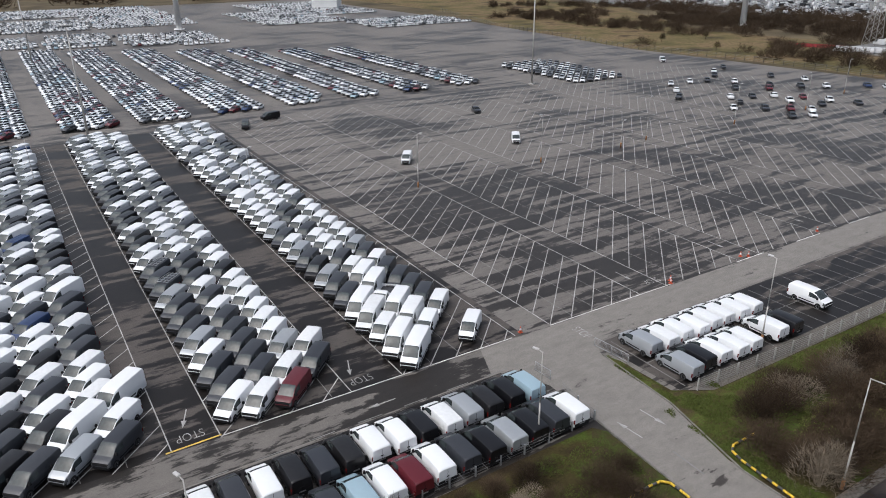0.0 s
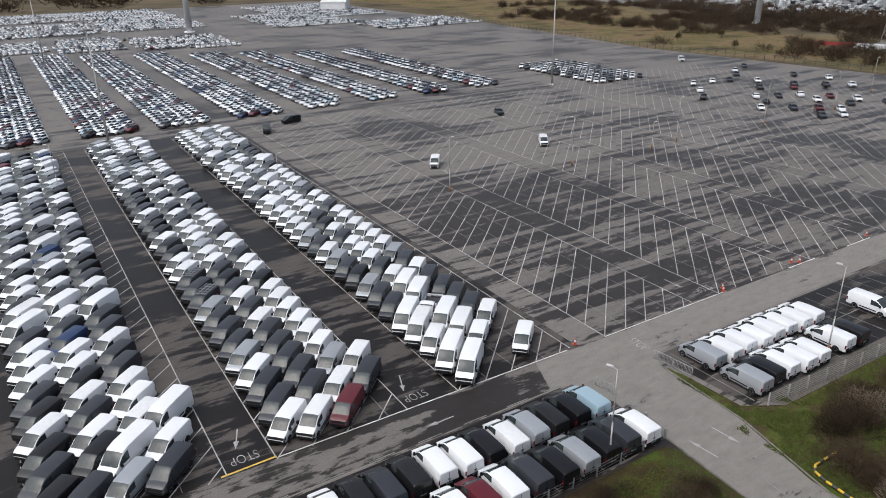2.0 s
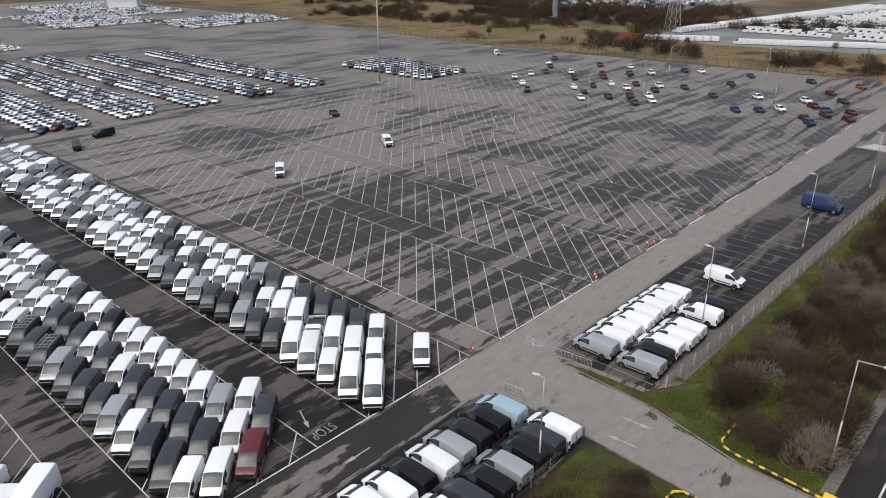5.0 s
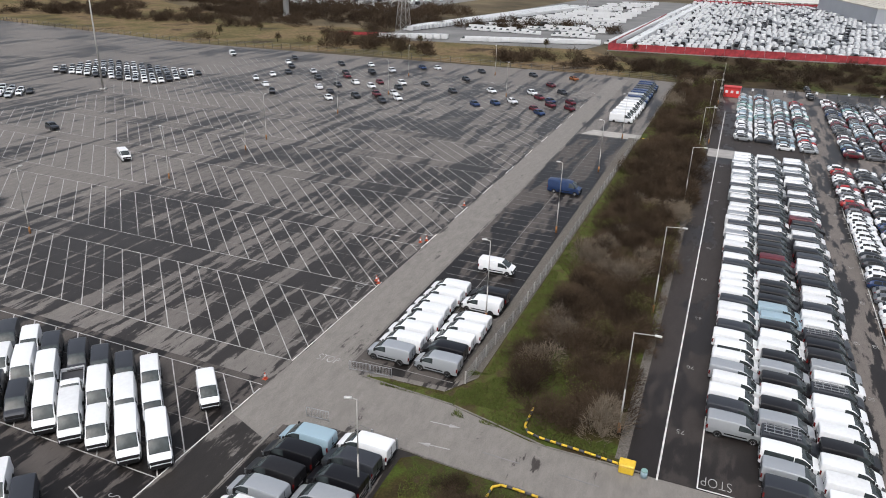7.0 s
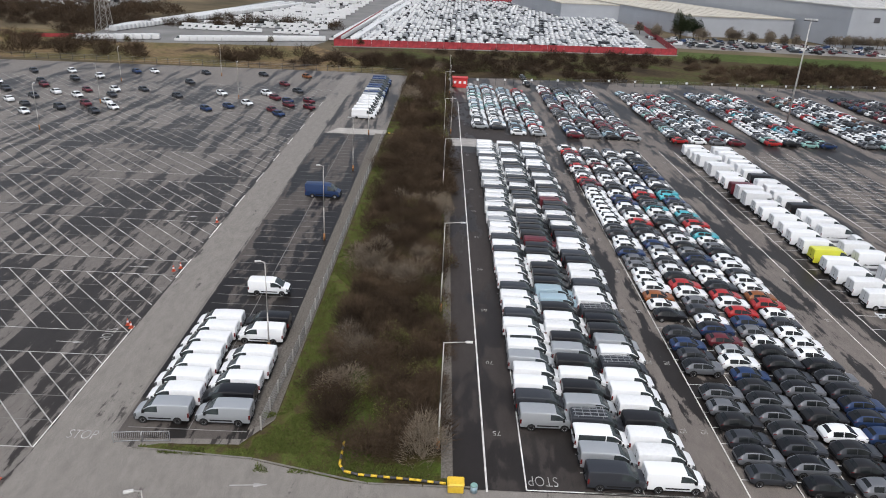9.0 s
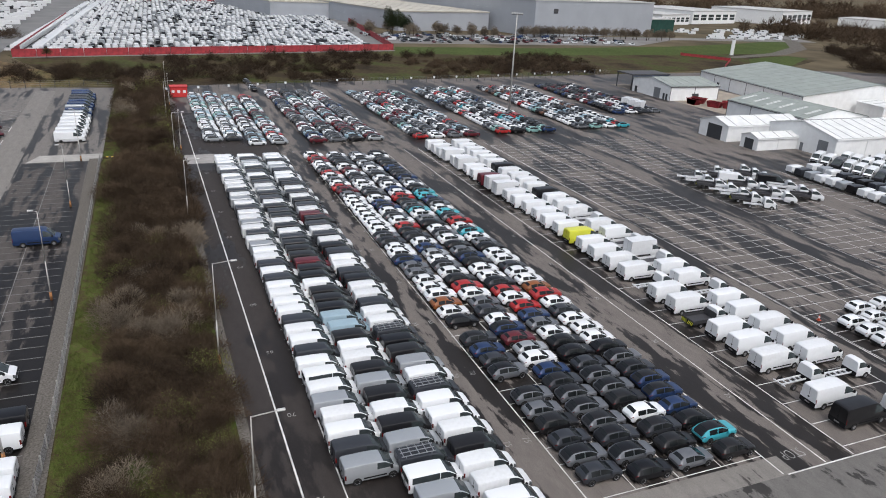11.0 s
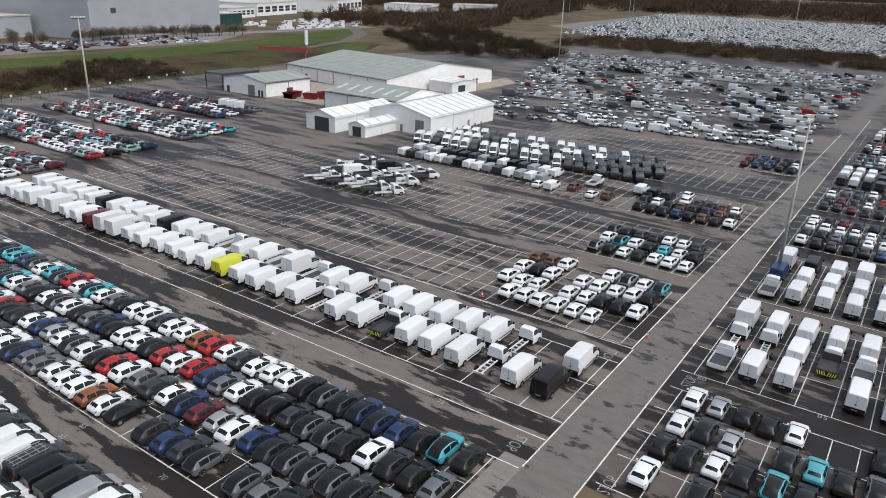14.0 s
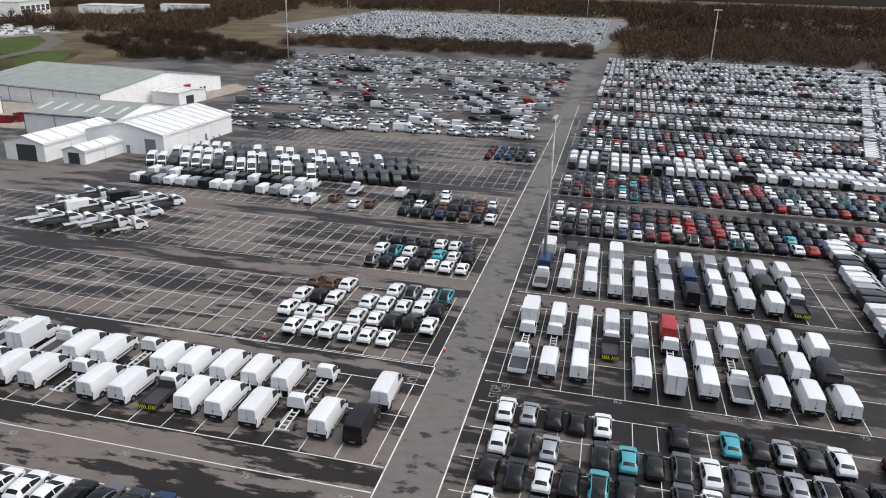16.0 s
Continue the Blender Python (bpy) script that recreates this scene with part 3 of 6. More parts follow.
sheet("west_road", [(-200, 51.6), (41.5, 51.8), (43.5, 56.8), (-200, 57.0)], 0.02, WEST_TAR, "dark damp road between parked vans")
sheet("fence_bays", [(56.0, 39.2), (170.3, 38.7), (170.3, 50.6), (55.4, 50.6)], 0.008, BAY_TAR, "dark damp parking bays along the fence")
sheet("near_bays", [(-120, 39.4), (45.0, 40.0), (44.0, 51.4), (-120, 51.4)], 0.026, BAY_TAR, "dark damp parking bays behind the bank")
sheet("van_bays", [(-200, 57.0), (49.6, 56.8), (49.6, 187), (-200, 187)], 0.008, BAY_TAR, "darker wet asphalt bays for vans")
sheet("damp_bays", [(53.7, 56.6), (215, 56.6), (200, 74), (150, 92), (118, 112), (76, 118), (53.7, 112)], 0.006,
      asphalt("damp_bay_asphalt", (0.124, 0.114, 0.106), (0.0255, 0.0226, 0.0209), 0.785, 0, (0.2, 2.4, 1)), "damp darker asphalt of the empty slanted bays")
sheet("west_bays", [(42.6, -24), (42.6, -232), (-48, -232), (-16, -60), (0, -24)], 0.006,
      asphalt("west_bay_asphalt", (0.098, 0.087, 0.080), (0.0165, 0.0145, 0.0135), 0.81, 0, (0.3, 1.9, 1)), "dark damp asphalt bays beside the compound road")
white, faint, dim, yellow = Strips(), Strips(), Strips(), Strips()
BAY = 2.45
# south compound
white.line(50.6, 18.1, 217, 18.1, 0.16)
white.line(51.0, 14.8, 165, 14.8 - 1.0, 0.12)
white.line(51.0, 0.2, 51.0, 14.8, 0.12)
white.line(60.1, 10.0, 60.1, 14.8, 0.12)
white.line(48.2, -23, 48.2, -50.5, 0.14)
white.line(42.7, -20, 42.7, -262, 0.14)
white.line(48.4, -50.5, 47.2, -225, 0.14)
for y in (-3.9, -22.6, -27.8, -31.4, -46.2, -50.6):
    white.line(48.4, y, 168, y - 0.8, 0.12)
for y in (5.0, 10.0):
    faint.line(51 if y < 9 else 60, y, 165, y, 0.1)
for k in range(46):
    x = 51.0 + k * BAY
    faint.line(x, 0.2, x, 14.8 if x > 59 else 9.95, 0.09)
    white.line(x, -3.9, x, -22.6, 0.09)
for y in (-8.6, -13.2, -17.9):
    white.line(51, y, 165, y, 0.09)
for k in range(32):
    x = 49.6 + k * 3.67
    white.line(x, -31.4, x, -46.2, 0.1)
for y in (-39.8,):
    white.line(48.6, y, 165, y, 0.1)
# empty bays of the south compound
for y0, y1 in ((-51, -70.5), (-77.5, -97), (-104, -124), (-130.5, -150), (-156, -176)):
    x1 = 172 if y0 > -100 else 132
    for k in range(int((x1 - 50) / BAY)):
        x = 50 + k * BAY
        white.line(x, y0, x, y1, 0.08)
    for j in range(5):
        y = y0 + (y1 - y0) * j / 4
        white.line(50, y, x1, y, 0.08)
# bays west of the compound road
for y0, y1, n in ((-25, -45.0, 4), (-49.2, -70.5, 3), (-75.4, -96.5, 3), (-103.5, -124, 4), (-130, -150, 4), (-155, -176, 3), (-182, -202, 4), (-208, -228, 4)):
    for j in range(n + 1):
        y = y0 + (y1 - y0) * j / n
        white.line(42, y, 0 + (y + 50) * 0.3, y, 0.1)
    step = 3.5 if n == 3 else BAY
    for k in range(int((42 - (y0 + 50) * 0.3) / step) + 1):
        white.line(40.6 - k * step, y0, 40.6 - k * step, y1, 0.09)
# north lot: bays at 45 degrees
LANE = 3.33
COLS = [(-5.0, 10.0), (14.4, 27.7), (33.6, 48.6), (53.7, 68.7), (73.6, 88.6), (93.2, 108.2), (112.8, 127.8), (132.4, 147.4), (152.0, 167.0), (171.6, 186.6), (191.2, 206.2), (210.8, 225.8)]
for c, (xa, xb) in enumerate(COLS):
    paintline = faint
    ytop = 186 if c < 8 else 190
    paintline.line(xa, 57, xa, ytop, 0.11)
    paintline.line(xb, 57, xb, ytop, 0.11)
    for k in range(-5, 39):
        y = 56.8 + k * LANE
        s0 = max(0.0, 56.8 - y)
        s1 = min(xb - xa, ytop - y)
        if s1 > s0:
            paintline.line(xa + s0, y + s0, xa + s1, y + s1, 0.115)
    for j in (1, 2, 3):
        dim.line(xa + 3.75 * j, 57, xa + 3.75 * j, ytop, 0.06)
white.line(53.7, 56.7, 75, 56.7, 0.12)
white.line(14.6, 57.0, 48.0, 56.8, 0.12)
for k in range(9):
    white.line(88 + k * 14, 56.6, 94 + k * 14, 56.6, 0.15)
yellow.line(9.5, 57.1, 14.5, 57.2, 0.2)
# bays along the fence
for k in range(62):
    x = 57 + k * BAY
    if x < 172:
        dim.line(x, 39.4, x, 50.0, 0.09)
dim.line(57, 44.6, 172, 44.6, 0.08)
for k in range(22):
    dim.line(-9 + k * BAY, 40, -9 + k * BAY, 51, 0.09)
# far rows of the north lot and cross lanes
white.make("bay_lines", LINE, "crisp white painted bay and road lines")
faint.make("worn_bay_lines", FAINT, "worn white bay lines on asphalt")
dim.make("old_bay_lines", DIM, "faded old bay lines on asphalt")
yellow.make("yellow_line", YELLOW_LINE, "yellow painted stop bar")

# ---- vehicles by rows ----
SPOTS = []
rng = random.Random(7)


def jitter(a):
    return rng.uniform(-a, a)


def spot(kind, colour, x, y, rz):
    SPOTS.append((kind, colour, x + jitter(0.08), y + jitter(0.22), rz + jitter(1.2)))


def row_x(codes, x0, y, rz, kind="van", pitch=BAY, slope=0.0):
    """Vehicles side by side along x."""
    for k, c in enumerate(codes):
        x = x0 + k * pitch
        yy = y + slope * (x - x0)
        if c == ".":
            continue
        if kind == "car":
            kk = "suv" if rng.random() < 0.45 else "hatch"
            c = "E" if c == "G" and rng.random() < 0.6 else c
            spot("suvtop" if kk == "suv" and c in "GESBTO" else kk, c, x, yy, rz)
        elif c in "HDXU":
            spot({"H": "cab", "D": "drop", "X": "lut", "U": "tip"}[c], "W" if c != "U" else "W", x, yy, rz)
        elif c == "r":
            spot("rack", "G", x, yy, rz)
        elif c == "m":
            spot("mini", "W", x, yy, rz)
        else:
            spot(kind, "W" if c == "V" else c, x, yy, rz)


def mixed(weights, n):
    """A run of n colour letters drawn from weighted letters."""
    return "".join(rng.choices(list(weights), [weights[c] for c in weights], k=n))


VANS = {"W": 62, "G": 14, "K": 12, "S": 8, "R": 2, "L": 1, "B": 1}
CARS = {"E": 14, "W": 34, "G": 20, "K": 12, "S": 12, "R": 5, "P": 6, "B": 6, "T": 3, "L": 2}
# planted bank side: three files of vans
row_x("SGWWSWmWGWWGWWWWGWGWWSWGWSWWGWSWGWWSWGWSWWW", 60.0, 12.3, -90)
row_x("GSmrSKWKSKWWKLLKKKWKKRKKKGWKWKGKWGKSWGKWGKWSKW", 52.2, 7.5, -90)
row_x("WWWKWWWrWSKKrWWGWWKGWWGKWGWGKRWGKWGWKGWWGSWKWW", 52.2, 2.5, -90)
# four files of cars
row_x("GGGKGG.GGBG.KWOWWWGGBWWGGWWWWWWWWGRPWGWPGWWRPW", 53.4, -6.3, -90, "car")
row_x("KGGGGGGBWSRBWGGWPKWGWSBWGKPWGWBBWKGWWGGWRWKGGW", 52.3, -10.9, -90, "car")
row_x("GKGWKGGGKKWGBPWPGWWKBGKWGWKGWTGKPWBWGWKGWGSKWG", 52.3, -15.6, -90, "car")
row_x("KTKBBBGGKWWWGWPOWWGWWKGWTWPGTWGBTTKWGBGKBKGKWK", 52.3, -20.2, -90, "car")
# long vans and chassis cabs
row_x("KVHVVVUVVHVVVVYVVVVVVXXRVVXVXVVV", 52.2, -36.6, -90, "big", 3.67)
row_x("V.HVVVVVHVVDXDVVDVVVKVVVVKVVVVVV", 51.7, -42.9, -90, "big", 3.67)
# loose groups of cars in the empty bays
row_x("WWWWWW", 55.6, -55.0, -90, "car")
row_x("WKKWW.WWW", 51.2, -59.8, -90, "car")
row_x("KWWWW.WKW", 51.2, -64.6, -90, "car")
row_x("TWSW..WNN", 51.2, -69.3, -90, "car")
row_x("WWWKWKS", 51.2, -80.4, -90, "car")
row_x("KWTKWTW", 51.2, -85.2, -90, "car")
row_x("GWWGGKG", 52.0, -90.2, -90, "car")
row_x("WKNKBGKG", 51.2, -106.8, -90, "car")
row_x("KNBKNKWG", 51.6, -111.5, -90, "car")
row_x("WNKGW.BK", 52.2, -116.2, -90, "car")
row_x("BKBBR", 50.0, -160, -90, "car", 2.7)
row_x("WKBBR", 50.0, -164.8, -90, "car", 2.7)
row_x("BKKBR", 50.0, -169.6, -90, "car", 2.7)
for x, y, k, c in ((88, -108, "van", "W"), (91, -108, "hatch", "W"), (84, -111, "suv", "N"), (79, -108, "hatch", "W"), (76, -109, "suv", "N"), (82, -117, "drop", "W"),
                   (72, -118, "van", "W"), (69, -117, "van", "K"), (66, -117, "van", "K"), (63, -121, "hatch", "W")):
    spot(k, c, x, y, -90)
row_x("SWSWGSWWKSWWSGW", 92, -112.0, -90, "van", 2.7)
row_x("WWSGKWKSGKKGWSW", 92, -118.5, -90, "van", 2.7)
row_x("KGKGGKGWGWWGWWWGWWWGWW", 76, -127, 115, "big", 2.9)
row_x("KGKGKWGWWGWWGWWGGWWWWW", 74, -134, 115, "big", 2.9)
row_x("KGKWGWWGWWGWWGWGGWWW", 76, -141, 115, "big", 2.9)
row_x("HUDHUDH", 111, -82, 235, "big", 3.3)
row_x("HUHUVUH", 113, -89.5, 235, "big", 3.3)
row_x("UHDKHUH", 113, -97, 235, "big", 3.3)
# west of the compound road
row_x("WSKKW..K.TKSGW.RWK", 38.7, -42.9, -90, "car", -BAY)
row_x("WGS.GTKGWGGSSKGWKG", 38.7, -37.7, -90, "car", -BAY)
row_x("KGWKTK.GWGSGKSWGKG", 38.9, -33.0, -90, "car", -BAY)
row_x("W.GKTGBKWSGWKGRKGW", 38.9, -28.2, -90, "car", -BAY)
row_x("DVV.VXVDVVV", 38.8, -54.0, -90, "big", -3.5)
row_x("HHVUDHVHGVK", 38.8, -60.4, -90, "big", -3.5)
row_x("XVVVVPVVVVV", 38.8, -66.8, -90, "big", -3.5)
row_x("DVVVVVKVVVU", 38.8, -79.6, -90, "big", -3.6)
row_x("BVVVVSBVVKV", 38.8, -86.0, -90, "big", -3.6)
row_x("XKVX.VVSVVV", 38.8, -92.4, -90, "big", -3.6)
for r, y in enumerate((-106, -111, -116, -121, -132.5, -137.5, -142.5, -147.5)):
    w = {"K": 30, "G": 22, "W": 18, "R": 6, "P": 5, "T": 5, "B": 12, "S": 4}
    row_x(mixed(w, 22 + r * 2), 39.0, y, -90, "car", -BAY)
for r, y in enumerate((-157, -163, -168.5)):
    row_x(mixed({"W": 75, "K": 15, "G": 10}, 28 + r), 39, y, -90, "van", -2.6)
for r, y in enumerate((-180, -185, -190, -200, -205, -210)):
    row_x(mixed(CARS, 32 + r), 38, y, -90, "car", -BAY)
for r, y in enumerate((-222, -228, -236, -242, -256, -262, -270, -276, -290, -296, -306, -312, -326, -332, -346, -352, -368, -374, -390, -396, -412, -418, -434, -440, -456)):
    van = (r // 2) % 2 == 0 or r > 14
    row_x(mixed({"W": 62, "K": 16, "G": 12, "S": 10} if van else CARS, 38 + r), 37 - r * 0.15, y, -90, "van" if van else "car", -2.6)
for k in range(22):
    spot("van", mixed({"W": 40, "K": 22, "G": 30, "S": 8}, 1), -7.6 - k * 0.12, -56 - k * 2.5, 186)
    spot("van", mixed({"W": 40, "K": 22, "G": 30, "S": 8}, 1), -13.2 - k * 0.12, -56 - k * 2.5, 186)
for k in range(70):
    spot("van", mixed(VANS, 1), -40 - k * 0.75, -190 - k * 2.7, 170)
    spot("van", mixed(VANS, 1), -46 - k * 0.75, -190 - k * 2.7, 170)
# the disordered yard behind the sheds
for r in range(17):
    y = -190 - r * 13.8
    for k in range(44):
        x = 54 + k * (3.2 + r * 0.15)
        if rng.random() < (0.9 if r % 4 != 2 else 0.35) and x < 148 + r * 5:
            t = rng.random()
            kind = "van" if t < 0.36 else "big" if t < 0.46 else "suv" if t < 0.7 else "hatch"
            spot(kind, mixed({"W": 72, "K": 8, "E": 8, "S": 8, "P": 2, "B": 2}, 1), x + jitter(0.8), y - (x - 50) * -0.12 + jitter(2.2), 170 + jitter(22))
for r in range(38):
    for k in range(64):
        if rng.random() < 0.9:
            spot("van" if rng.random() < 0.55 else "suv", mixed({"W": 84, "S": 8, "K": 4, "G": 4}, 1), 44 + k * (4.2 + r * 0.045) + jitter(1.0), -572 - r * 15.5 + jitter(1.5), 90 + 90 * (r % 2))
# blocks at the far end of the south compound
for x0, ys in ((176, (14.5, 9.8, 5.0, 0.2)),):
    for j, y in enumerate(ys):
        row_x(mixed({"M": 12, "W": 30, "L": 18, "R": 4, "P": 5, "G": 12, "S": 20}, 25), 178 + (j < 2) * 5, y - 1.5, -90, "car", BAY)
for j in range(4):
    row_x(mixed({"R": 12, "T": 2, "W": 30, "K": 16, "E": 22, "S": 10, "M": 3, "B": 8, "L": 6}, 28), 178, -10.5 - j * 4.7, -90, "car")
    row_x(mixed({"R": 10, "T": 2, "W": 32, "K": 16, "E": 22, "S": 10, "M": 3, "P": 6, "L": 6}, 27), 178, -36.5 - j * 4.7, -90, "car")
    row_x(mixed({"P": 7, "T": 2, "W": 34, "K": 16, "E": 22, "S": 10, "M": 3, "B": 8, "L": 6}, 28), 180, -60.5 - j * 4.7, -90, "car")
    row_x(mixed({"P": 7, "T": 2, "W": 32, "K": 18, "E": 22, "S": 10, "M": 3, "N": 6, "L": 6}, 28), 182, -86.5 - j * 4.7, -90, "car")
    row_x(mixed({"R": 16, "K": 26, "G": 24, "W": 20, "B": 8}, 22), 200, -112 - j * 4.7, -90, "car")
for x in (205, 208.5, 212):
    spot("lut", "W", x, -124, -60)
row_x("KGW..KKG", 250, -6, 0, "car", 2.6)

# north rows: vehicles at 45 degrees, nose to the south-west
def slanted(xa, xb, c0, lanes, step, weights, kind, ymin=57.4, fixed=None, ymax=1e9, fill=1.0, head=225):
    """Files of vehicles on the diagonals y = x + c."""
    for k in range(lanes):
        c = c0 + k * LANE
        front = max(xa, ymin - c)
        j = 0
        while front + step * 0.68 <= xb:
            x = front + step * 0.3535
            letter = (fixed or {}).get((k, j)) or mixed(weights, 1)
            if x + c < ymax and letter != "." and rng.random() < fill:
                kk = kind
                if kind == "vans":
                    kk = "big" if letter == "V" else "drop" if letter == "D" else "rack" if letter == "r" else "van"
                elif kind == "cars":
                    kk = "suv" if rng.random() < 0.4 else "hatch"
                spot(kk, {"V": "W", "D": "W", "r": "G"}.get(letter, letter), x, x + c, head)
            front += step * 0.7071 * 1.03
            j += 1


NV = {"W": 56, "G": 24, "K": 8, "S": 9, "R": 1, "V": 5, "B": 1}
NA = {(0, 0): "R", (1, 0): "W", (2, 0): "W", (1, 1): "W", (2, 1): "G", (3, 0): "G", (3, 1): "G", (4, 0): "G", (4, 1): "G", (5, 0): "W", (6, 0): "S", (5, 1): "G", (7, 0): "G", (8, 0): "G",
      (9, 0): "G", (10, 0): "S", (2, 2): "S", (3, 2): "W", (4, 2): "W", (3, 3): "W", (11, 0): "r", (13, 0): "r"}
slanted(14.9, 29.8, 36.7, 42, 5.25, NV, "vans", fixed=NA, ymax=184)
NB = {(0, 0): "V", (1, 0): "V", (2, 0): "W", (1, 1): "V", (2, 1): "V", (3, 0): "V", (3, 1): "D", (0, 1): "W", (0, 2): "W", (4, 0): "V", (5, 0): "G", (5, 1): "V", (4, 1): "V"}
slanted(33.9, 48.9, 22.8, 46, 5.4, {**NV, "W": 70}, "vans", fixed=NB, ymax=184)
spot("van", "W", 44.6, 60.2, 225)
slanted(-5.0, 10.0, 53.4, 40, 5.5, {**NV, "V": 10, "W": 38, "K": 14}, "vans", ymax=184)
slanted(-25.0, -9.6, 75.0, 34, 5.5, {**NV, "V": 10}, "vans", ymax=184)
slanted(-46.0, -30.0, 95.0, 30, 5.5, NV, "vans", ymax=184)
CN = {"W": 42, "S": 28, "E": 14, "G": 6, "R": 7, "L": 5, "B": 3}
for n, (xa, xb) in enumerate([(-45, -31), (-24.6, -10), (-5, 9), (15.5, 29.5), (33.6, 47), (54, 67.5), (74.5, 87.5), (94, 106.5), (112.5, 124.5), (132, 144)]):
    top = 377 - max(0, xa - 15) * 0.6 - 4
    slanted(xa, xb, 197 - xa - 10, int((top - 185) / LANE), 4.5, CN, "cars", ymin=197, ymax=top)
slanted(167, 191, -11, 21, 4.6, {"W": 45, "S": 30, "G": 25}, "cars", ymin=178, ymax=221)
# scattered blocks further off
for x0, x1, y0, y1 in ((-20, 26, 392, 436), (30, 62, 382, 436), (62, 82, 372, 420), (84, 108, 362, 415), (-60, 60, 470, 540), (62, 120, 470, 560), (150, 205, 430, 520), (196, 262, 380, 430), (-60, 120, 570, 640), (180, 250, 480, 600)):
    y = y0
    while y < y1:
        row_x(mixed({"W": 66, "S": 20, "G": 10, "L": 3, "R": 1}, int((x1 - x0) / 2.5)), x0 + jitter(2), y, 80, "car", 2.5)
        y += 5.4 if rng.random() < 0.7 else 9
# loose cars of the open lot
for x, y, c, rz in ((190, 159, "W", 220), (174.4, 142.4, "G", 215), (187, 134, "W", 45), (174.5, 123.4, "W", 225), (178.7, 108.2, "G", 225), (199.3, 128.3, "W", 45), (208.8, 108, "G", 225),
                    (187.6, 83.7, "B", 225), (191.9, 79.4, "B", 225), (197, 75.4, "W", 225), (244.8, 68.2, "O", 225), (185.6, 64.4, "B", 225), (197.5, 64.5, "R", 225), (195.9, 58.4, "R", 225),
                    (208.9, 85.8, "W", 225), (202.2, 96.4, "G", 225), (241.6, 100.7, "G", 225), (232.3, 172.1, "G", 225), (244.3, 82.2, "G", 225), (183, 128, "G", 45), (181, 118, "G", 225),
                    (193, 131, "G", 225), (196, 121, "W", 225), (204, 122, "R", 225), (186, 114, "R", 225), (190, 110, "W", 225), (206, 115, "W", 225), (184, 106, "W", 225), (199, 113, "G", 225),
                    (214, 140, "K", 225), (220, 133, "G", 225), (226, 128, "W", 225), (210, 150, "W", 225), (204, 156, "G", 225), (198, 158, "W", 225), (215, 162, "G", 225), (222, 168, "W", 225),
                    (229, 150, "G", 225), (233, 140, "W", 225), (238, 122, "B", 225), (240, 117, "W", 225), (224, 100, "G", 225), (212, 74, "W", 225), (206, 70, "R", 225), (203, 66, "B", 225),
                    (218, 66, "G", 225), (228, 72, "R", 225), (190, 67, "R", 225), (204, 60, "R", 225), (182, 150, "W", 45), (200, 142, "G", 225), (208, 136, "R", 225)):
    spot("suv" if rng.random() < 0.4 else "hatch", c, x, y, rz)
for x, y, c, k, rz in ((74.0, 127.8, "W", "van", 235), (103.4, 128.6, "W", "van", 235), (114.2, 160.5, "G", "suv", 250), (55.2, 177.4, "K", "van", 250), (63.9, 184.2, "K", "van", 190), (227, 196, "W", "van", 230),
                       (85.0, 43.6, "W", "van", -90), (123.5, 43.0, "B", "big", -90)):
    spot(k, c, x, y, rz)
# vans along the fence
row_x("SWWWWWWW", 58.6, 47.2, 90, "van", BAY)
row_x("SKWWW.WK", 58.6, 41.9, 90, "van", BAY)
row_x("WWWWWWSBSBBGGBB", 188, 42.8, -90, "big", 3.9)
# vans on the near side of the north road, tails to the bank
row_x("LKKSWKWWKGKWGWKGWKGWW", 42.3, 47.6, 90, "van", -BAY)
row_x("WGKSKGWRWLGKWGWKSWKGW", 43.4, 42.4, 90, "van", -BAY)

CENTRE = Vector((24, 24))
rest = {}
for s in SPOTS:
    d = (Vector((s[2], s[3])) - CENTRE).length
    if d < 52:
        vehicle(*s, 0)
    elif d < 66:
        vehicle(*s, 1)
    elif d < (88 if s[0] == "van" else 140):
        vehicle(*s, 2)
    else:
        key = (("north" if s[3] > 36 else "south"), int(d // 120))
        rest.setdefault(key, []).append(s)
for (side, n), spots in sorted(rest.items()):
    far_block("parked_vehicles", spots, "dense rows of parked vans and cars on the " + side + " lot", 1 if n < 2 else 2)


# ---- lettering and arrows on the ground ----
def lettering(word, x, y, rz, size, wide=1.0, name="road_lettering", mat=None, label=""):
    cu = bpy.data.curves.new(name, "FONT")
    cu.body, cu.size, cu.align_x, cu.align_y, cu.extrude = word, size, "CENTER", "CENTER", 0.004
    cu.offset = -0.018 * size
    cu.materials.append(mat or FAINT)
    ob = new(name, cu)
    ob.matrix_world = pose(x, y, 0.036, 0, 0, rz) @ Matrix.Diagonal((wide, 1, 1, 1))
    return tagged(ob, label or "white painted word STOP on asphalt", "road marking", "road lettering")


for x, y, rz in ((29.5, 58.5, 180), (12.0, 58.6, 180), (55.6, 53.4, -90), (52.2, 13.3, 90), (50.4, -25.7, 90), (50.1, -47.5, 90), (40.5, -47.2, -90), (40.9, -25.3, -90), (73.0, 58.8, 180)):
    lettering("STOP", x, y, rz, 1.75, 0.62)
for k, n in enumerate(range(75, 25, -5)):
    x = 58.4 + k * BAY * 5
    for y, rz in ((16.8, 90), (-2.9, 180), (-27.0, 180), (-0.9, 180)):
        lettering(str(n), x + (1.6 if y < 0 else 0), y, rz, 0.95, 0.9, "bay_number", label="white painted bay number on asphalt")
for k, n in enumerate((80, 85, 90, 95)):
    lettering(str(n), 39.6 - k * BAY * 5, -48.7, 180, 1.1, 0.9, "bay_number", label="white painted bay number on asphalt")


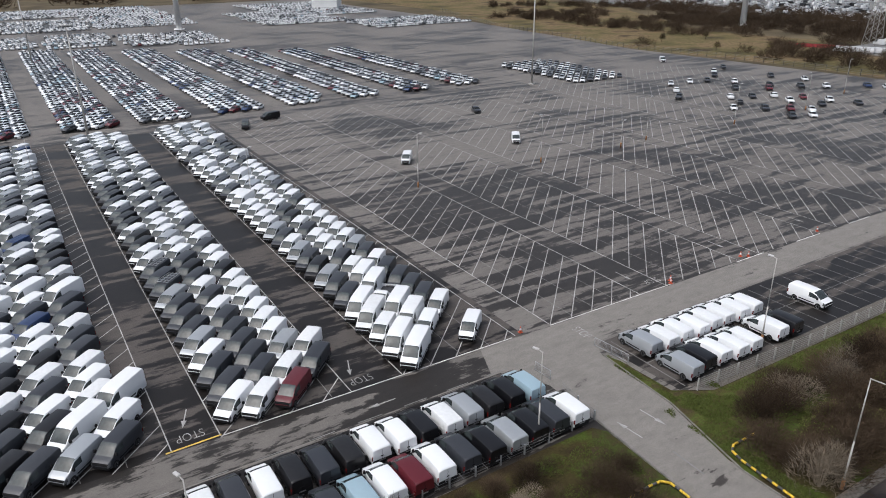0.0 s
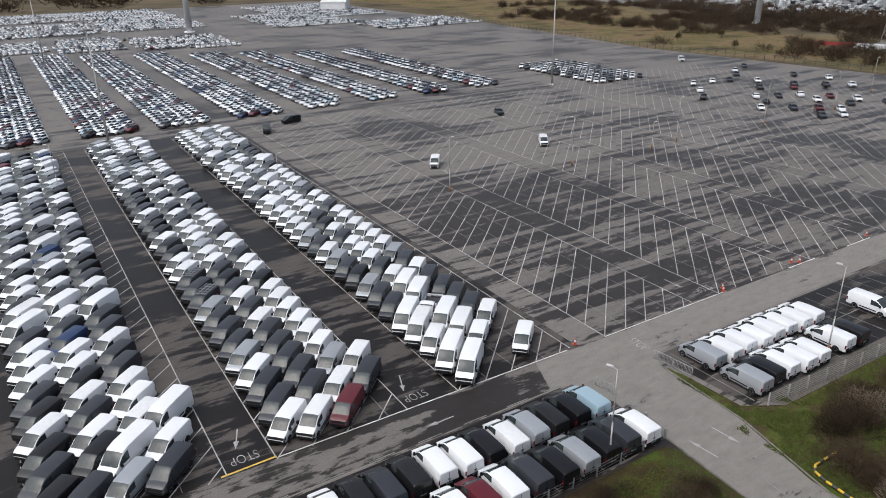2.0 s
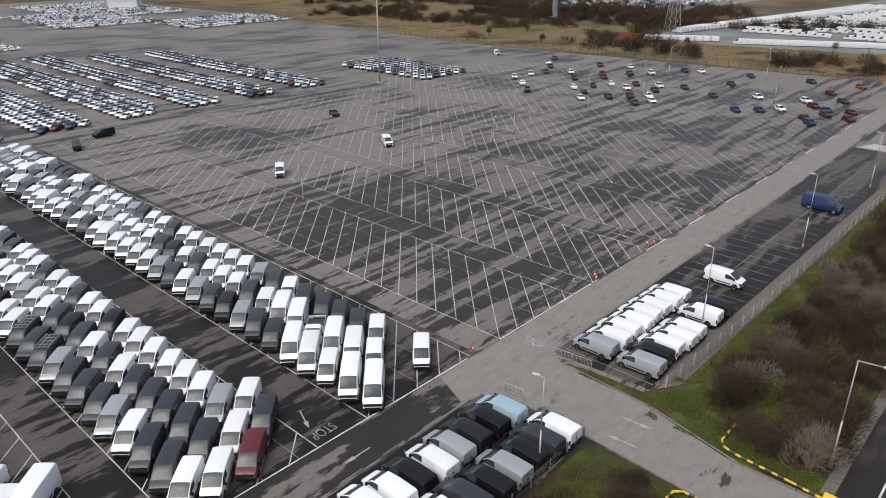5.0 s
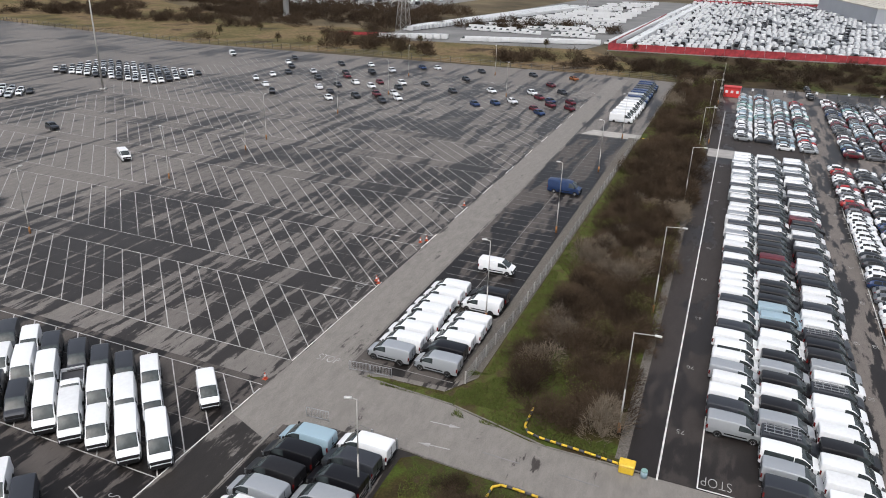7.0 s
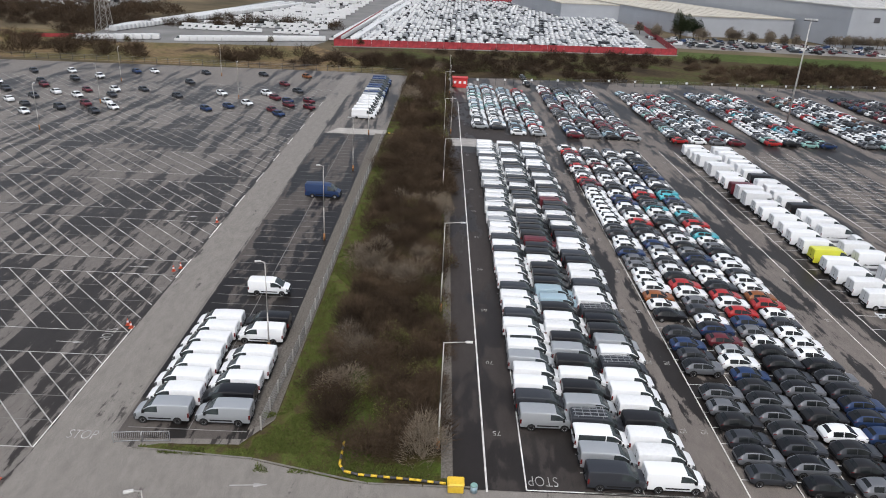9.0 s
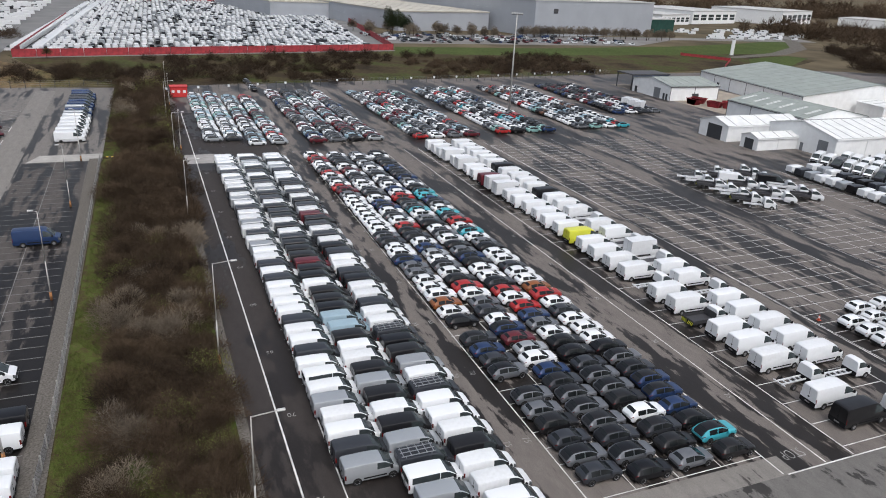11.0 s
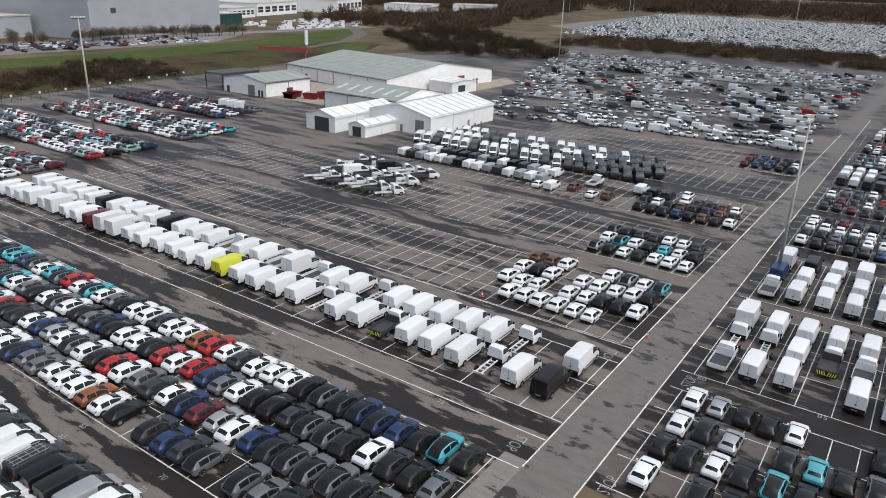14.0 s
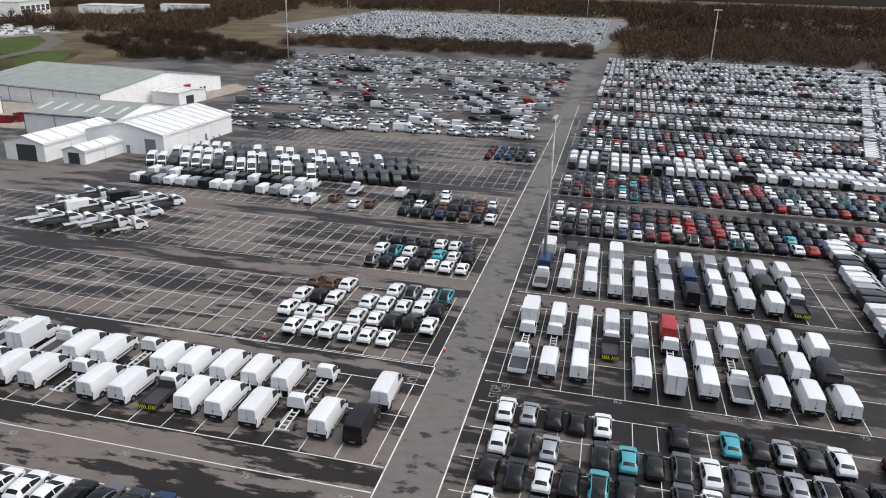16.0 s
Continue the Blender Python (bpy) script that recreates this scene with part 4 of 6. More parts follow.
def arrow(x, y, rz, length=3.0, mat=None):
    bm = bmesh.new()
    vs = [bm.verts.new((px, py, 0.034)) for px, py in ((-length / 2, -0.06), (length / 2 - 1.1, -0.06), (length / 2 - 1.1, -0.26), (length / 2, 0), (length / 2 - 1.1, 0.26), (length / 2 - 1.1, 0.06), (-length / 2, 0.06))]
    bmesh.ops.extrude_face_region(bm, geom=[bm.faces.new(vs)])
    for v in vs:
        v.co.z -= 0.006
    bmesh.ops.recalc_face_normals(bm, faces=bm.faces)
    ob = solid("road_arrow", bm, mat or FAINT)
    ob.matrix_world = pose(x, y, 0, 0, 0, rz)
    tagged(ob, "white painted direction arrow on asphalt", "road marking", "road arrows")


for x, y, rz in ((29.4, 53.5, 180), (29.4, 61.2, 250), (12.2, 61.6, 250), (46.9, 37.3, 95), (50.2, 37.5, -85), (71.0, 62.0, -90), (90.8, 62.5, -90), (110.5, 62.5, -90)):
    arrow(x, y, rz)
dash = Strips()
for k in range(5):
    dash.line(47.9 - 0.05 * k, 33.0 - k * 7, 47.8 - 0.05 * k, 29.5 - k * 7, 0.12, 0.034)
for k in range(12):
    dash.line(-14 + k * 5, 51.9, -11.4 + k * 5, 51.9, 0.1, 0.034)
dash.make("lane_dashes", DIM, "dashed white lane line on road")

# ---- sheds ----
WALL = plain("white_sheet_cladding", (0.72, 0.73, 0.73), 0.5, 0, 0.06, 0.6)
ROOF = plain("grey_green_roof_sheet", (0.23, 0.255, 0.235), 0.6, 0, 0.14, 0.25)
PALE_ROOF = plain("pale_roof_sheet", (0.60, 0.61, 0.60), 0.5, 0, 0.10, 0.4)
# Near black: real doors, and the shade inside open doorways put in as colour.
DARK_OPENING = plain("dark_roller_door", (0.035, 0.038, 0.042), 0.6)
DOOR_GREY = plain("grey_roller_door", (0.16, 0.17, 0.18), 0.6)
RED = plain("red_plastic_mesh", (0.27, 0.026, 0.033), 0.7, 0, 0.35, 0.6)
RUST = plain("rusty_scrap", (0.22, 0.13, 0.06), 0.9, 0, 0.4, 1.2)
GREY_WALL = plain("grey_metal_cladding", (0.34, 0.36, 0.39), 0.5, 0.1, 0.06, 0.08)
RIB = plain("grey_roof_strip", (0.33, 0.34, 0.34), 0.6)
TRIM = plain("dark_trim", (0.05, 0.05, 0.055), 0.6)


def shed(name, x0, x1, y0, y1, eave, ridge, along, roof_mat, label, wall_mat=None, ribs=0, skylights=0, openings=(), turn=0.0):
    """A pitched shed: walls with gables, two roof slopes with thickness, gutters, ribs and roof lights. along: the ridge's axis.
    openings: (side, from, to, height, material) with side one of n, s, w, e."""
    cx, cy = (x0 + x1) / 2, (y0 + y1) / 2
    root = new(name)
    root.matrix_world = pose(cx, cy, 0, 0, 0, turn)
    tagged(root, label, "building")
    hx, hy = (x1 - x0) / 2, (y1 - y0) / 2
    a, b = (hx, hy) if along == "x" else (hy, hx)   # a: half length along the ridge, b: half span
    q = Matrix.Identity(4) if along == "x" else pose(0, 0, 0, 0, 0, 90)

    def add(part_name, bm, mat, lab=""):
        bmesh.ops.transform(bm, matrix=q, verts=bm.verts)
        return part(part_name, bm, mat, root, lab)

    bm = bmesh.new()
    prof = [(-b, 0), (b, 0), (b, eave), (0, ridge - 0.1), (-b, eave)]
    for s in (-1, 1):
        bm.faces.new([bm.verts.new((s * a, y, z)) for y, z in prof])
    v = [f.verts[:] for f in bm.faces]
    for k in range(5):
        bm.faces.new((v[0][k], v[0][(k + 1) % 5], v[1][(k + 1) % 5], v[1][k]))
    bmesh.ops.recalc_face_normals(bm, faces=bm.faces)
    add("wall", bm, wall_mat or WALL)
    sl = math.hypot(b, ridge - eave)
    for s in (-1, 1):
        bm = bmesh.new()
        box(bm, -a - 0.25, a + 0.25, 0, b + 0.3, 0, 0.16)
        ang = -math.atan2(ridge - eave, b)
        m = pose(0, 0, ridge, math.degrees(ang), 0, 0)
        if s < 0:
            m = pose(0, 0, 0, 0, 0, 180) @ m
        bmesh.ops.transform(bm, matrix=m, verts=bm.verts)
        slope = add("roof", bm, roof_mat)
        for k in range(ribs):
            x = -a + (k + 0.5) * 2 * a / ribs
            bm = bmesh.new()
            box(bm, x - 0.12, x + 0.12, 0.1, sl, 0.15, 0.22)
            bmesh.ops.transform(bm, matrix=q @ m, verts=bm.verts)
            part("roof_rib", bm, RIB if roof_mat == PALE_ROOF else roof_mat, slope)
        for k in range(skylights):
            x = -a + (k + 0.5) * 2 * a / skylights
            bm = bmesh.new()
            box(bm, x - 0.5, x + 0.5, sl * 0.3, sl * 0.75, 0.14, 0.2)
            bmesh.ops.transform(bm, matrix=q @ m, verts=bm.verts)
            part("roof_light", bm, PALE_ROOF, slope, "pale translucent roof sheet")
        bm = bmesh.new()
        box(bm, -a - 0.2, a + 0.2, s * (b + 0.22) - 0.1, s * (b + 0.22) + 0.1, eave - 0.3, eave - 0.12)
        add("gutter", bm, WALL if roof_mat == PALE_ROOF else TRIM)
        n = max(2, int(2 * a / 9))
        for k in range(n + 1):
            x = -a + 0.1 + (2 * a - 0.2) * k / n
            bm = bmesh.new()
            box(bm, x - 0.07, x + 0.07, s * (b + 0.06) - 0.06, s * (b + 0.06) + 0.06, 0, eave - 0.2)
            add("downpipe", bm, WALL if roof_mat == PALE_ROOF else TRIM)
    for side, u0, u1, h, mat in openings:
        bm = bmesh.new()
        if side in "ns":
            yy = hy if side == "n" else -hy
            box(bm, u0 - cx, u1 - cx, yy - 0.05, yy + 0.05, 0.0, h)
        else:
            xx = hx if side == "e" else -hx
            box(bm, xx - 0.05, xx + 0.05, u0 - cy, u1 - cy, 0.0, h)
        part("door", bm, mat, root, "dark panel for doors and doorway shade" if mat == DARK_OPENING else "")
    return root


shed("white_shed", 160.0, 170.8, -146, -118.8, 4.3, 5.9, "y", PALE_ROOF, "white clad shed with open doorway and ribbed pale roof", ribs=5, openings=(("n", 162.2, 167.6, 3.9, DARK_OPENING),))
shed("small_white_shed", 149.8, 155.6, -134, -119.6, 3.2, 4.2, "y", PALE_ROOF, "small white lean shed with dark doorway", ribs=3, openings=(("n", 151.2, 154.2, 2.7, DARK_OPENING),))
shed("white_workshop", 138.2, 160.0, -167.2, -133.6, 5.2, 7.6, "y", PALE_ROOF, "large white clad workshop with pale ribbed roof", ribs=9,
     openings=(("n", 140.4, 143.4, 4.0, DOOR_GREY), ("n", 147.8, 148.8, 2.1, DOOR_GREY), ("w", -153.6, -152.6, 2.1, DOOR_GREY), *[("w", -137.5 - k * 3.3, -136.7 - k * 3.3, 0.6, DOOR_GREY) for k in range(8)]))
shed("grey_roof_shed", 160.2, 190, -172, -146.2, 5.6, 8.0, "x", ROOF, "shed with grey green roof and roof lights", ribs=6, skylights=6)
shed("main_warehouse", 190, 252, -250, -188, 5.2, 9.5, "x", ROOF, "wide white warehouse under low grey green roof", ribs=12, skylights=0,
     openings=(("w", -232, -228, 4.0, RED), ("w", -238.4, -237.2, 2.2, DARK_OPENING), ("w", -240.6, -239.4, 2.2, DARK_OPENING), ("n", 238, 239.5, 2.4, DARK_OPENING)), turn=-8)
shed("warehouse_annex", 177, 189, -218, -204, 4.0, 4.7, "x", PALE_ROOF, "white flat annex with dark door", ribs=3, openings=(("w", -211.5, -207.5, 2.8, DARK_OPENING),), turn=-8)
shed("yard_office", 219, 241, -169, -147, 5.0, 6.8, "y", ROOF, "white office shed with grey roof and doors", ribs=5,
     openings=(("n", 224.5, 228, 3.6, DOOR_GREY), ("n", 220.2, 221.2, 2.2, DARK_OPENING), ("n", 221.8, 222.8, 2.2, DARK_OPENING), ("n", 238, 239.4, 2.2, DARK_OPENING), ("w", -160, -157, 2.4, DARK_OPENING)))
canopy = tagged(new("steel_canopy"), "dark steel frame canopy beside the office", "canopy")
canopy.location = (247, -156, 0)
part("roof_panel", boxed(-5, 5, -9, 9, 5.6, 6.0), TRIM, canopy)
for x in (-4.7, 4.7):
    for y in (-8.6, 0, 8.6):
        part("post", boxed(x - 0.15, x + 0.15, y - 0.15, y + 0.15, 0, 5.6), TRIM, canopy)
part("screen", boxed(-4.8, -4.6, -8.4, 8.4, 2.6, 5.6), plain("blue_grey_screen", (0.06, 0.075, 0.11), 0.5), canopy)
sheet("works_yard", [(256, -147), (190, -150), (190, -178), (176, -196), (176, -250), (188, -262), (196, -190), (256, -186)], 0.014,
      plain("sandy_hardcore", (0.27, 0.235, 0.195), 0.95, 0, 0.2, 0.3), "sandy hardcore yard between sheds")


def skip(x, y, rz, mat, lx, ly, h, label):
    """An open tapered waste skip."""
    root = tagged(new("waste_skip"), label, "skip", "skips in the yard")
    bm = bmesh.new()
    lo = [bm.verts.new((sx * lx * 0.36, sy * ly * 0.5, 0)) for sx, sy in ((-1, -1), (1, -1), (1, 1), (-1, 1))]
    hi = [bm.verts.new((sx * lx * 0.5, sy * ly * 0.5, h)) for sx, sy in ((-1, -1), (1, -1), (1, 1), (-1, 1))]
    bm.faces.new(lo[::-1])
    for k in range(4):
        bm.faces.new((lo[k], lo[(k + 1) % 4], hi[(k + 1) % 4], hi[k]))
    bmesh.ops.solidify(bm, geom=bm.faces[:], thickness=0.08)
    part("tub", bm, mat, root)
    part("rim", boxed(-lx * 0.52, lx * 0.52, -ly * 0.52, -ly * 0.48, h - 0.1, h + 0.02), mat, root)
    part("rim", boxed(-lx * 0.52, lx * 0.52, ly * 0.48, ly * 0.52, h - 0.1, h + 0.02), mat, root)
    root.matrix_world = pose(x, y, 0.02, 0, 0, rz)


for x, y, rz in ((206, -156, 20), (203, -160, 40), (205, -161.5, -10), (212, -152, 0), (214, -156, 30)):
    skip(x, y, rz, RED, 5.2, 2.4, 1.9, "red steel waste skip on the yard")
heap = bmesh.new()
for k in range(140):
    a, r = rng.uniform(0, 6.28), rng.random() ** 0.5
    x, y = 205 + 9 * r * math.cos(a), -173 + 4 * r * math.sin(a)
    z = 1.6 * (1 - r) + 0.1
    d = Vector((rng.uniform(-1, 1), rng.uniform(-1, 1), rng.uniform(-0.2, 0.4))).normalized() * rng.uniform(0.5, 1.6)
    tube(heap, Vector((x, y, z)) - d, Vector((x, y, z)) + d, 0.14, 0.1, 5)
tagged(solid("timber_heap", heap, RUST), "heap of broken brown timber on yard", "timber heap", kind="stuff")

# red site cabin, grit bin, traffic cones
cabin = tagged(new("site_cabin"), "small red site cabin with white window panels", "cabin")
cabin.location = (242.5, 17.2, 0)
part("body", boxed(-1.6, 1.6, -2.4, 2.4, 0.1, 3.1, 0.06), plain("red_cabin_paint", (0.5, 0.03, 0.03), 0.5), cabin)
part("roof", boxed(-1.8, 1.8, -2.6, 2.6, 3.1, 3.3), plain("red_roof_paint", (0.42, 0.03, 0.03), 0.5), cabin)
for y in (-1.6, 0.0, 1.6):
    part("window", boxed(-1.68, -1.58, y - 0.4, y + 0.4, 1.4, 2.2), PAINT["W"], cabin)
skirt = tagged(new("grit_bin"), "bright yellow plastic grit bin on kerb", "grit bin")
skirt.location = (50.7, 20.7, 0.02)
YEL = plain("yellow_plastic", (0.60, 0.40, 0.03), 0.5, 0, 0.1, 3)
part("tub", boxed(-0.5, 0.5, -0.65, 0.65, 0, 0.75, 0.08), YEL, skirt)
part("lid", boxed(-0.56, 0.56, -0.7, 0.7, 0.75, 0.95, 0.09), YEL, skirt)
post = tagged(new("marker_drum"), "pale blue and green drum beside grit bin", "drum")
post.location = (50.6, 19.2, 0.02)
bm = bmesh.new()
tube(bm, (0, 0, 0), (0, 0, 0.6), 0.3, 0.3, 14)
part("drum", bm, PAINT["L"], post)
bm = bmesh.new()
tube(bm, (0, 0, 0.6), (0, 0, 0.7), 0.31, 0.26, 14)
part("lid", bm, PAINT["M"], post)
ORANGE = plain("orange_cone_plastic", (0.42, 0.07, 0.03), 0.5)


def cone(x, y):
    root = tagged(new("traffic_cone"), "orange traffic cone with white sleeve", "traffic cone", "traffic cones")
    part("base", boxed(-0.25, 0.25, -0.25, 0.25, 0, 0.05), ORANGE, root)
    for z0, z1, r0, r1, m in ((0.05, 0.35, 0.19, 0.13, ORANGE), (0.35, 0.6, 0.132, 0.09, PAINT["W"]), (0.6, 0.85, 0.088, 0.04, ORANGE)):
        bm = bmesh.new()
        tube(bm, (0, 0, z0), (0, 0, z1), r0, r1, 12)
        part("sleeve" if m != ORANGE else "cone_body", bm, m, root)
    root.matrix_world = pose(x, y, 0.02) @ Matrix.Diagonal((0.95, 0.95, 0.95, 1))


for x, y in ((74.6, 56.9), (75.2, 57.5), (90.0, 57.6), (91.0, 57.0), (49.6, 57.3), (108.5, 57.4), (48.0, -54.6), (66.0, -73.2), (70.5, -52.0)):
    cone(x, y)

# ---- lamps ----
POLE = plain("weathered_steel_pole", (0.38, 0.37, 0.35), 0.6, 0.3, 0.15, 1.0)
FOOT = plain("orange_brown_base", (0.28, 0.13, 0.05), 0.8, 0, 0.2, 4)
HEAD = plain("lamp_housing", (0.45, 0.45, 0.44), 0.5, 0.2)


def street_lamp(x, y, h, face, arm=2.2, base=True):
    root = tagged(new("street_lamp"), "slender grey steel street lamp with short arm", "street lamp", "street lamps")
    bm = bmesh.new()
    tube(bm, (0, 0, 0), (0, 0, h * 0.45), 0.09, 0.07, 10)
    tube(bm, (0, 0, h * 0.45), (0, 0, h), 0.06, 0.045, 10)
    part("pole", bm, POLE, root)
    bm = bmesh.new()
    tube(bm, (0, 0, h - 0.05), (arm, 0, h + 0.12), 0.05, 0.04, 8)
    part("arm", bm, POLE, root)
    part("lantern", boxed(arm - 0.12, arm + 0.5, -0.13, 0.13, h + 0.03, h + 0.2, 0.05), HEAD, root, "grey lantern head")
    if base:
        bm = bmesh.new()
        tube(bm, (0, 0, 0), (0, 0, 1.1), 0.16, 0.15, 10)
        part("base", bm, FOOT, root, "rusty orange pole base")
    root.matrix_world = pose(x, y, 0, 0, 0, face)


for x, y, h, f in ((38.6, 40.5, 9.5, 110), (71.0, 40.6, 10.5, 100), (103.3, 39.8, 11.5, 95), (140.2, 40.0, 10.5, 95), (170.5, 40.0, 10.5, 95), (8.5, 40.8, 9.5, 110),
                   (67.3, 111.5, 10.2, 0), (97.3, 111.9, 10.0, 180), (129.5, 112.9, 10.0, 0), (120.0, 111.5, 6.0, 0), (160, 112, 10, 0), (190, 112, 10, 180), (205, 80, 10, 0), (222, 120, 10, 0),
                   (38, 120, 10, 0), (6, 150, 10, 180), (240, 95, 10, 180)):
    street_lamp(x, y, h, f, 0.5)
for x, h in ((55.9, 10.8), (82.1, 11.6), (127.4, 10.5), (165.0, 10.5), (205.0, 10.5)):
    street_lamp(x, 22.2, h, -90, 1.9)
for x in (176, 228, 252):
    street_lamp(x, 20.5, 9.0, 180, 1.2)


def high_mast(x, y, h, label="tall tapered grey lighting mast with head frame"):
    root = tagged(new("lighting_mast"), label, "lighting mast", "lighting masts")
    bm = bmesh.new()
    tube(bm, (0, 0, 0), (0, 0, h), 0.30, 0.13, 12)
    part("pole", bm, POLE, root)
    part("base_plate", boxed(-0.8, 0.8, -0.8, 0.8, 0, 0.4, 0.05), POLE, root)
    part("head_frame", boxed(-1.6, 1.6, -0.1, 0.1, h - 0.2, h + 0.05), TRIM, root)
    for k in (-1.4, -0.7, 0.0, 0.7, 1.4):
        part("floodlight", boxed(k - 0.25, k + 0.25, -0.35, 0.2, h, h + 0.4, 0.04), HEAD, root)
    root.matrix_world = pose(x, y, 0, 0, 0, rng.uniform(0, 90))


for x, y, h in ((39.2, -87.3, 23.5), (202.7, -74.1, 29), (154.0, 186.0, 30), (184, -306, 36), (-4.8, -277, 36), (20, 188, 26), (18, 330, 28), (460, -900, 40), (371, -900, 40), (300, -700, 40), (135, -640, 40), (60, -700, 40), (520, 120, 30)):
    high_mast(x, y, h)
for x, y, h, r in ((100.3, 440.5, 70, 1.7), (372, 268, 70, 1.7)):
    root = tagged(new("white_tower"), "broad white tapering steel tower", "tower")
    bm = bmesh.new()
    tube(bm, (0, 0, 0), (0, 0, h), r, r * 0.6, 20)
    part("shaft", bm, PAINT["W"], root)
    bm = bmesh.new()
    tube(bm, (0, 0, 0), (0, 0, 0.5), r * 1.8, r * 1.7, 20)
    part("footing", bm, WALL, root)
    root.location = (x, y, 0)
pylon = tagged(new("lattice_pylon"), "grey steel lattice power pylon", "pylon")
H = 32
for sx in (-1, 1):
    for sy in (-1, 1):
        bm = bmesh.new()
        tube(bm, (sx * 3, sy * 3, 0), (sx * 0.6, sy * 0.6, H), 0.14, 0.1, 5)
        part("leg", bm, POLE, pylon)
bm = bmesh.new()
for k in range(8):
    z0, z1 = H * k / 8, H * (k + 1) / 8
    w0, w1 = 3 - 2.4 * k / 8, 3 - 2.4 * (k + 1) / 8
    for s in (-1, 1):
        tube(bm, (-w0, s * w0, z0), (w1, s * w1, z1), 0.08, 0.08, 4)
        tube(bm, (s * w0, -w0, z0), (s * w1, w1, z1), 0.08, 0.08, 4)
        tube(bm, (s * w0, w0, z0), (s * w1, -w1, z1), 0.08, 0.08, 4)
part("bracing", bm, POLE, pylon)
for z in (20, 25, 30):
    bm = bmesh.new()
    tube(bm, (0, -5.5, z), (0, 5.5, z), 0.16, 0.16, 5)
    part("cross_arm", bm, POLE, pylon)
pylon.location = (342, 178, 0)

# ---- kerbs, striped rails, fences ----
KERB = plain("concrete_kerb", (0.15, 0.142, 0.13), 0.9, 0, 0.2, 2)
GRAVEL = plain("grey_gravel", (0.105, 0.096, 0.085), 0.95, 0, 0.4, 5, 0.02)


def kerb(points):
    for (x0, y0), (x1, y1) in zip(points, points[1:]):
        n = max(1, int(math.hypot(x1 - x0, y1 - y0) / 4))
        for k in range(n):
            a, b = k / n, (k + 1) / n - 0.01
            bm = bmesh.new()
            d = math.hypot(x1 - x0, y1 - y0)
            box(bm, d * a, d * b, -0.07, 0.07, -0.05, 0.13, 0, 0.02)
            ob = part("kerb_stone", bm, KERB, KERBS)
            ob.matrix_basis = pose(x0, y0, 0, 0, 0, math.degrees(math.atan2(y1 - y0, x1 - x0)))


KERBS = tagged(new("kerb"), "grey concrete kerb stones along the road", "kerb", kind="structure")
kerb([(44.5, 26.0), (45.2, 38.0), (45.4, 40)])
kerb([(51.0, 18.9), (50.95, 28), (53.4, 38), (54.2, 48.6)])


def striped_rail(points):
    root = tagged(new("striped_rail"), "low yellow and black striped barrier rail", "barrier", "striped rails")
    for (x0, y0), (x1, y1) in zip(points, points[1:]):
        d = math.hypot(x1 - x0, y1 - y0)
        n = max(1, round(d / 0.55))
        for k in range(n):
            a, b = Vector((x0, y0, 0.26)).lerp(Vector((x1, y1, 0.26)), k / n), Vector((x0, y0, 0.26)).lerp(Vector((x1, y1, 0.26)), (k + 1) / n)
            bm = bmesh.new()
            tube(bm, a, b, 0.11, 0.11, 8)
            part("rail_segment", bm, TRIM if k % 2 else YEL, root)
            if k % 4 == 0:
                bm = bmesh.new()
                tube(bm, (a.x, a.y, 0), (a.x, a.y, 0.3), 0.08, 0.08, 6)
                part("foot", bm, TRIM, root)


striped_rail([(55.9, 30.5), (52.9, 30.5), (52.1, 30.0), (51.75, 28.8), (51.4, 24), (51.1, 21.5)])
striped_rail([(39.0, 30.6), (42.4, 30.8), (43.8, 30.7), (44.3, 30.1), (44.3, 28.6), (44.0, 24.0)])
striped_rail([(172.5, 22), (172.0, 35.5)])

sheet("planted_bank", [(52.0, 21.2), (262, 21.2), (262, 35.2), (172, 36.2), (59, 37.3), (55.2, 39.6), (54.9, 46.4), (54.2, 48.4), (53.3, 38), (51.1, 29.6), (51.1, 21.2)], 0.02, GRAVEL, "grassy bank with moss and leaf litter")
sheet("south_bank", [(44.3, 20), (45.0, 38.2), (44.2, 39.4), (-60, 39.2), (-60, 20)], 0.02, GRAVEL, "grassy bank with moss and leaf litter")
sheet("gravel_edge", [(59, 37.3), (172, 36.2), (172, 38.6), (57.2, 39.4)], 0.024, GRAVEL, "strip of grey gravel below the fence")
sheet("gravel_margin", [(52.0, 20.9), (217, 20.9), (217, 21.9), (52.0, 21.9)], 0.028, GRAVEL, "strip of gravel beside new asphalt")
sheet("concrete_crossing", [(170.5, 36.0), (176, 36.0), (176, 48), (170.5, 50)], 0.02, plain("pale_concrete", (0.3, 0.29, 0.27), 0.9, 0, 0.15, 0.5), "pale concrete crossing slab")
sheet("concrete_pad", [(164, 14), (171.5, 14), (171.5, 20.2), (164, 20.2)], 0.022, plain("concrete_pad_grey", (0.27, 0.26, 0.25), 0.9, 0, 0.15, 0.5), "pale concrete crossing slab")
MIXED = material("bank_grass")
m_, n_, l_, b_ = MIXED
big, fine_ = tex(n_, l_, 0.22, 4, 0.6), tex(n_, l_, 5.0, 5, 0.7)
r1 = ramp(n_, [(0.36, (0.030, 0.021, 0.013)), (0.50, (0.045, 0.038, 0.015)), (0.60, (0.050, 0.072, 0.014)), (0.78, (0.075, 0.06, 0.03))])
l_.new(big.outputs[0], r1.inputs[0])
r2 = ramp(n_, [(0.3, (0.55, 0.55, 0.55)), (0.7, (1.35, 1.35, 1.3))])
l_.new(fine_.outputs[0], r2.inputs[0])
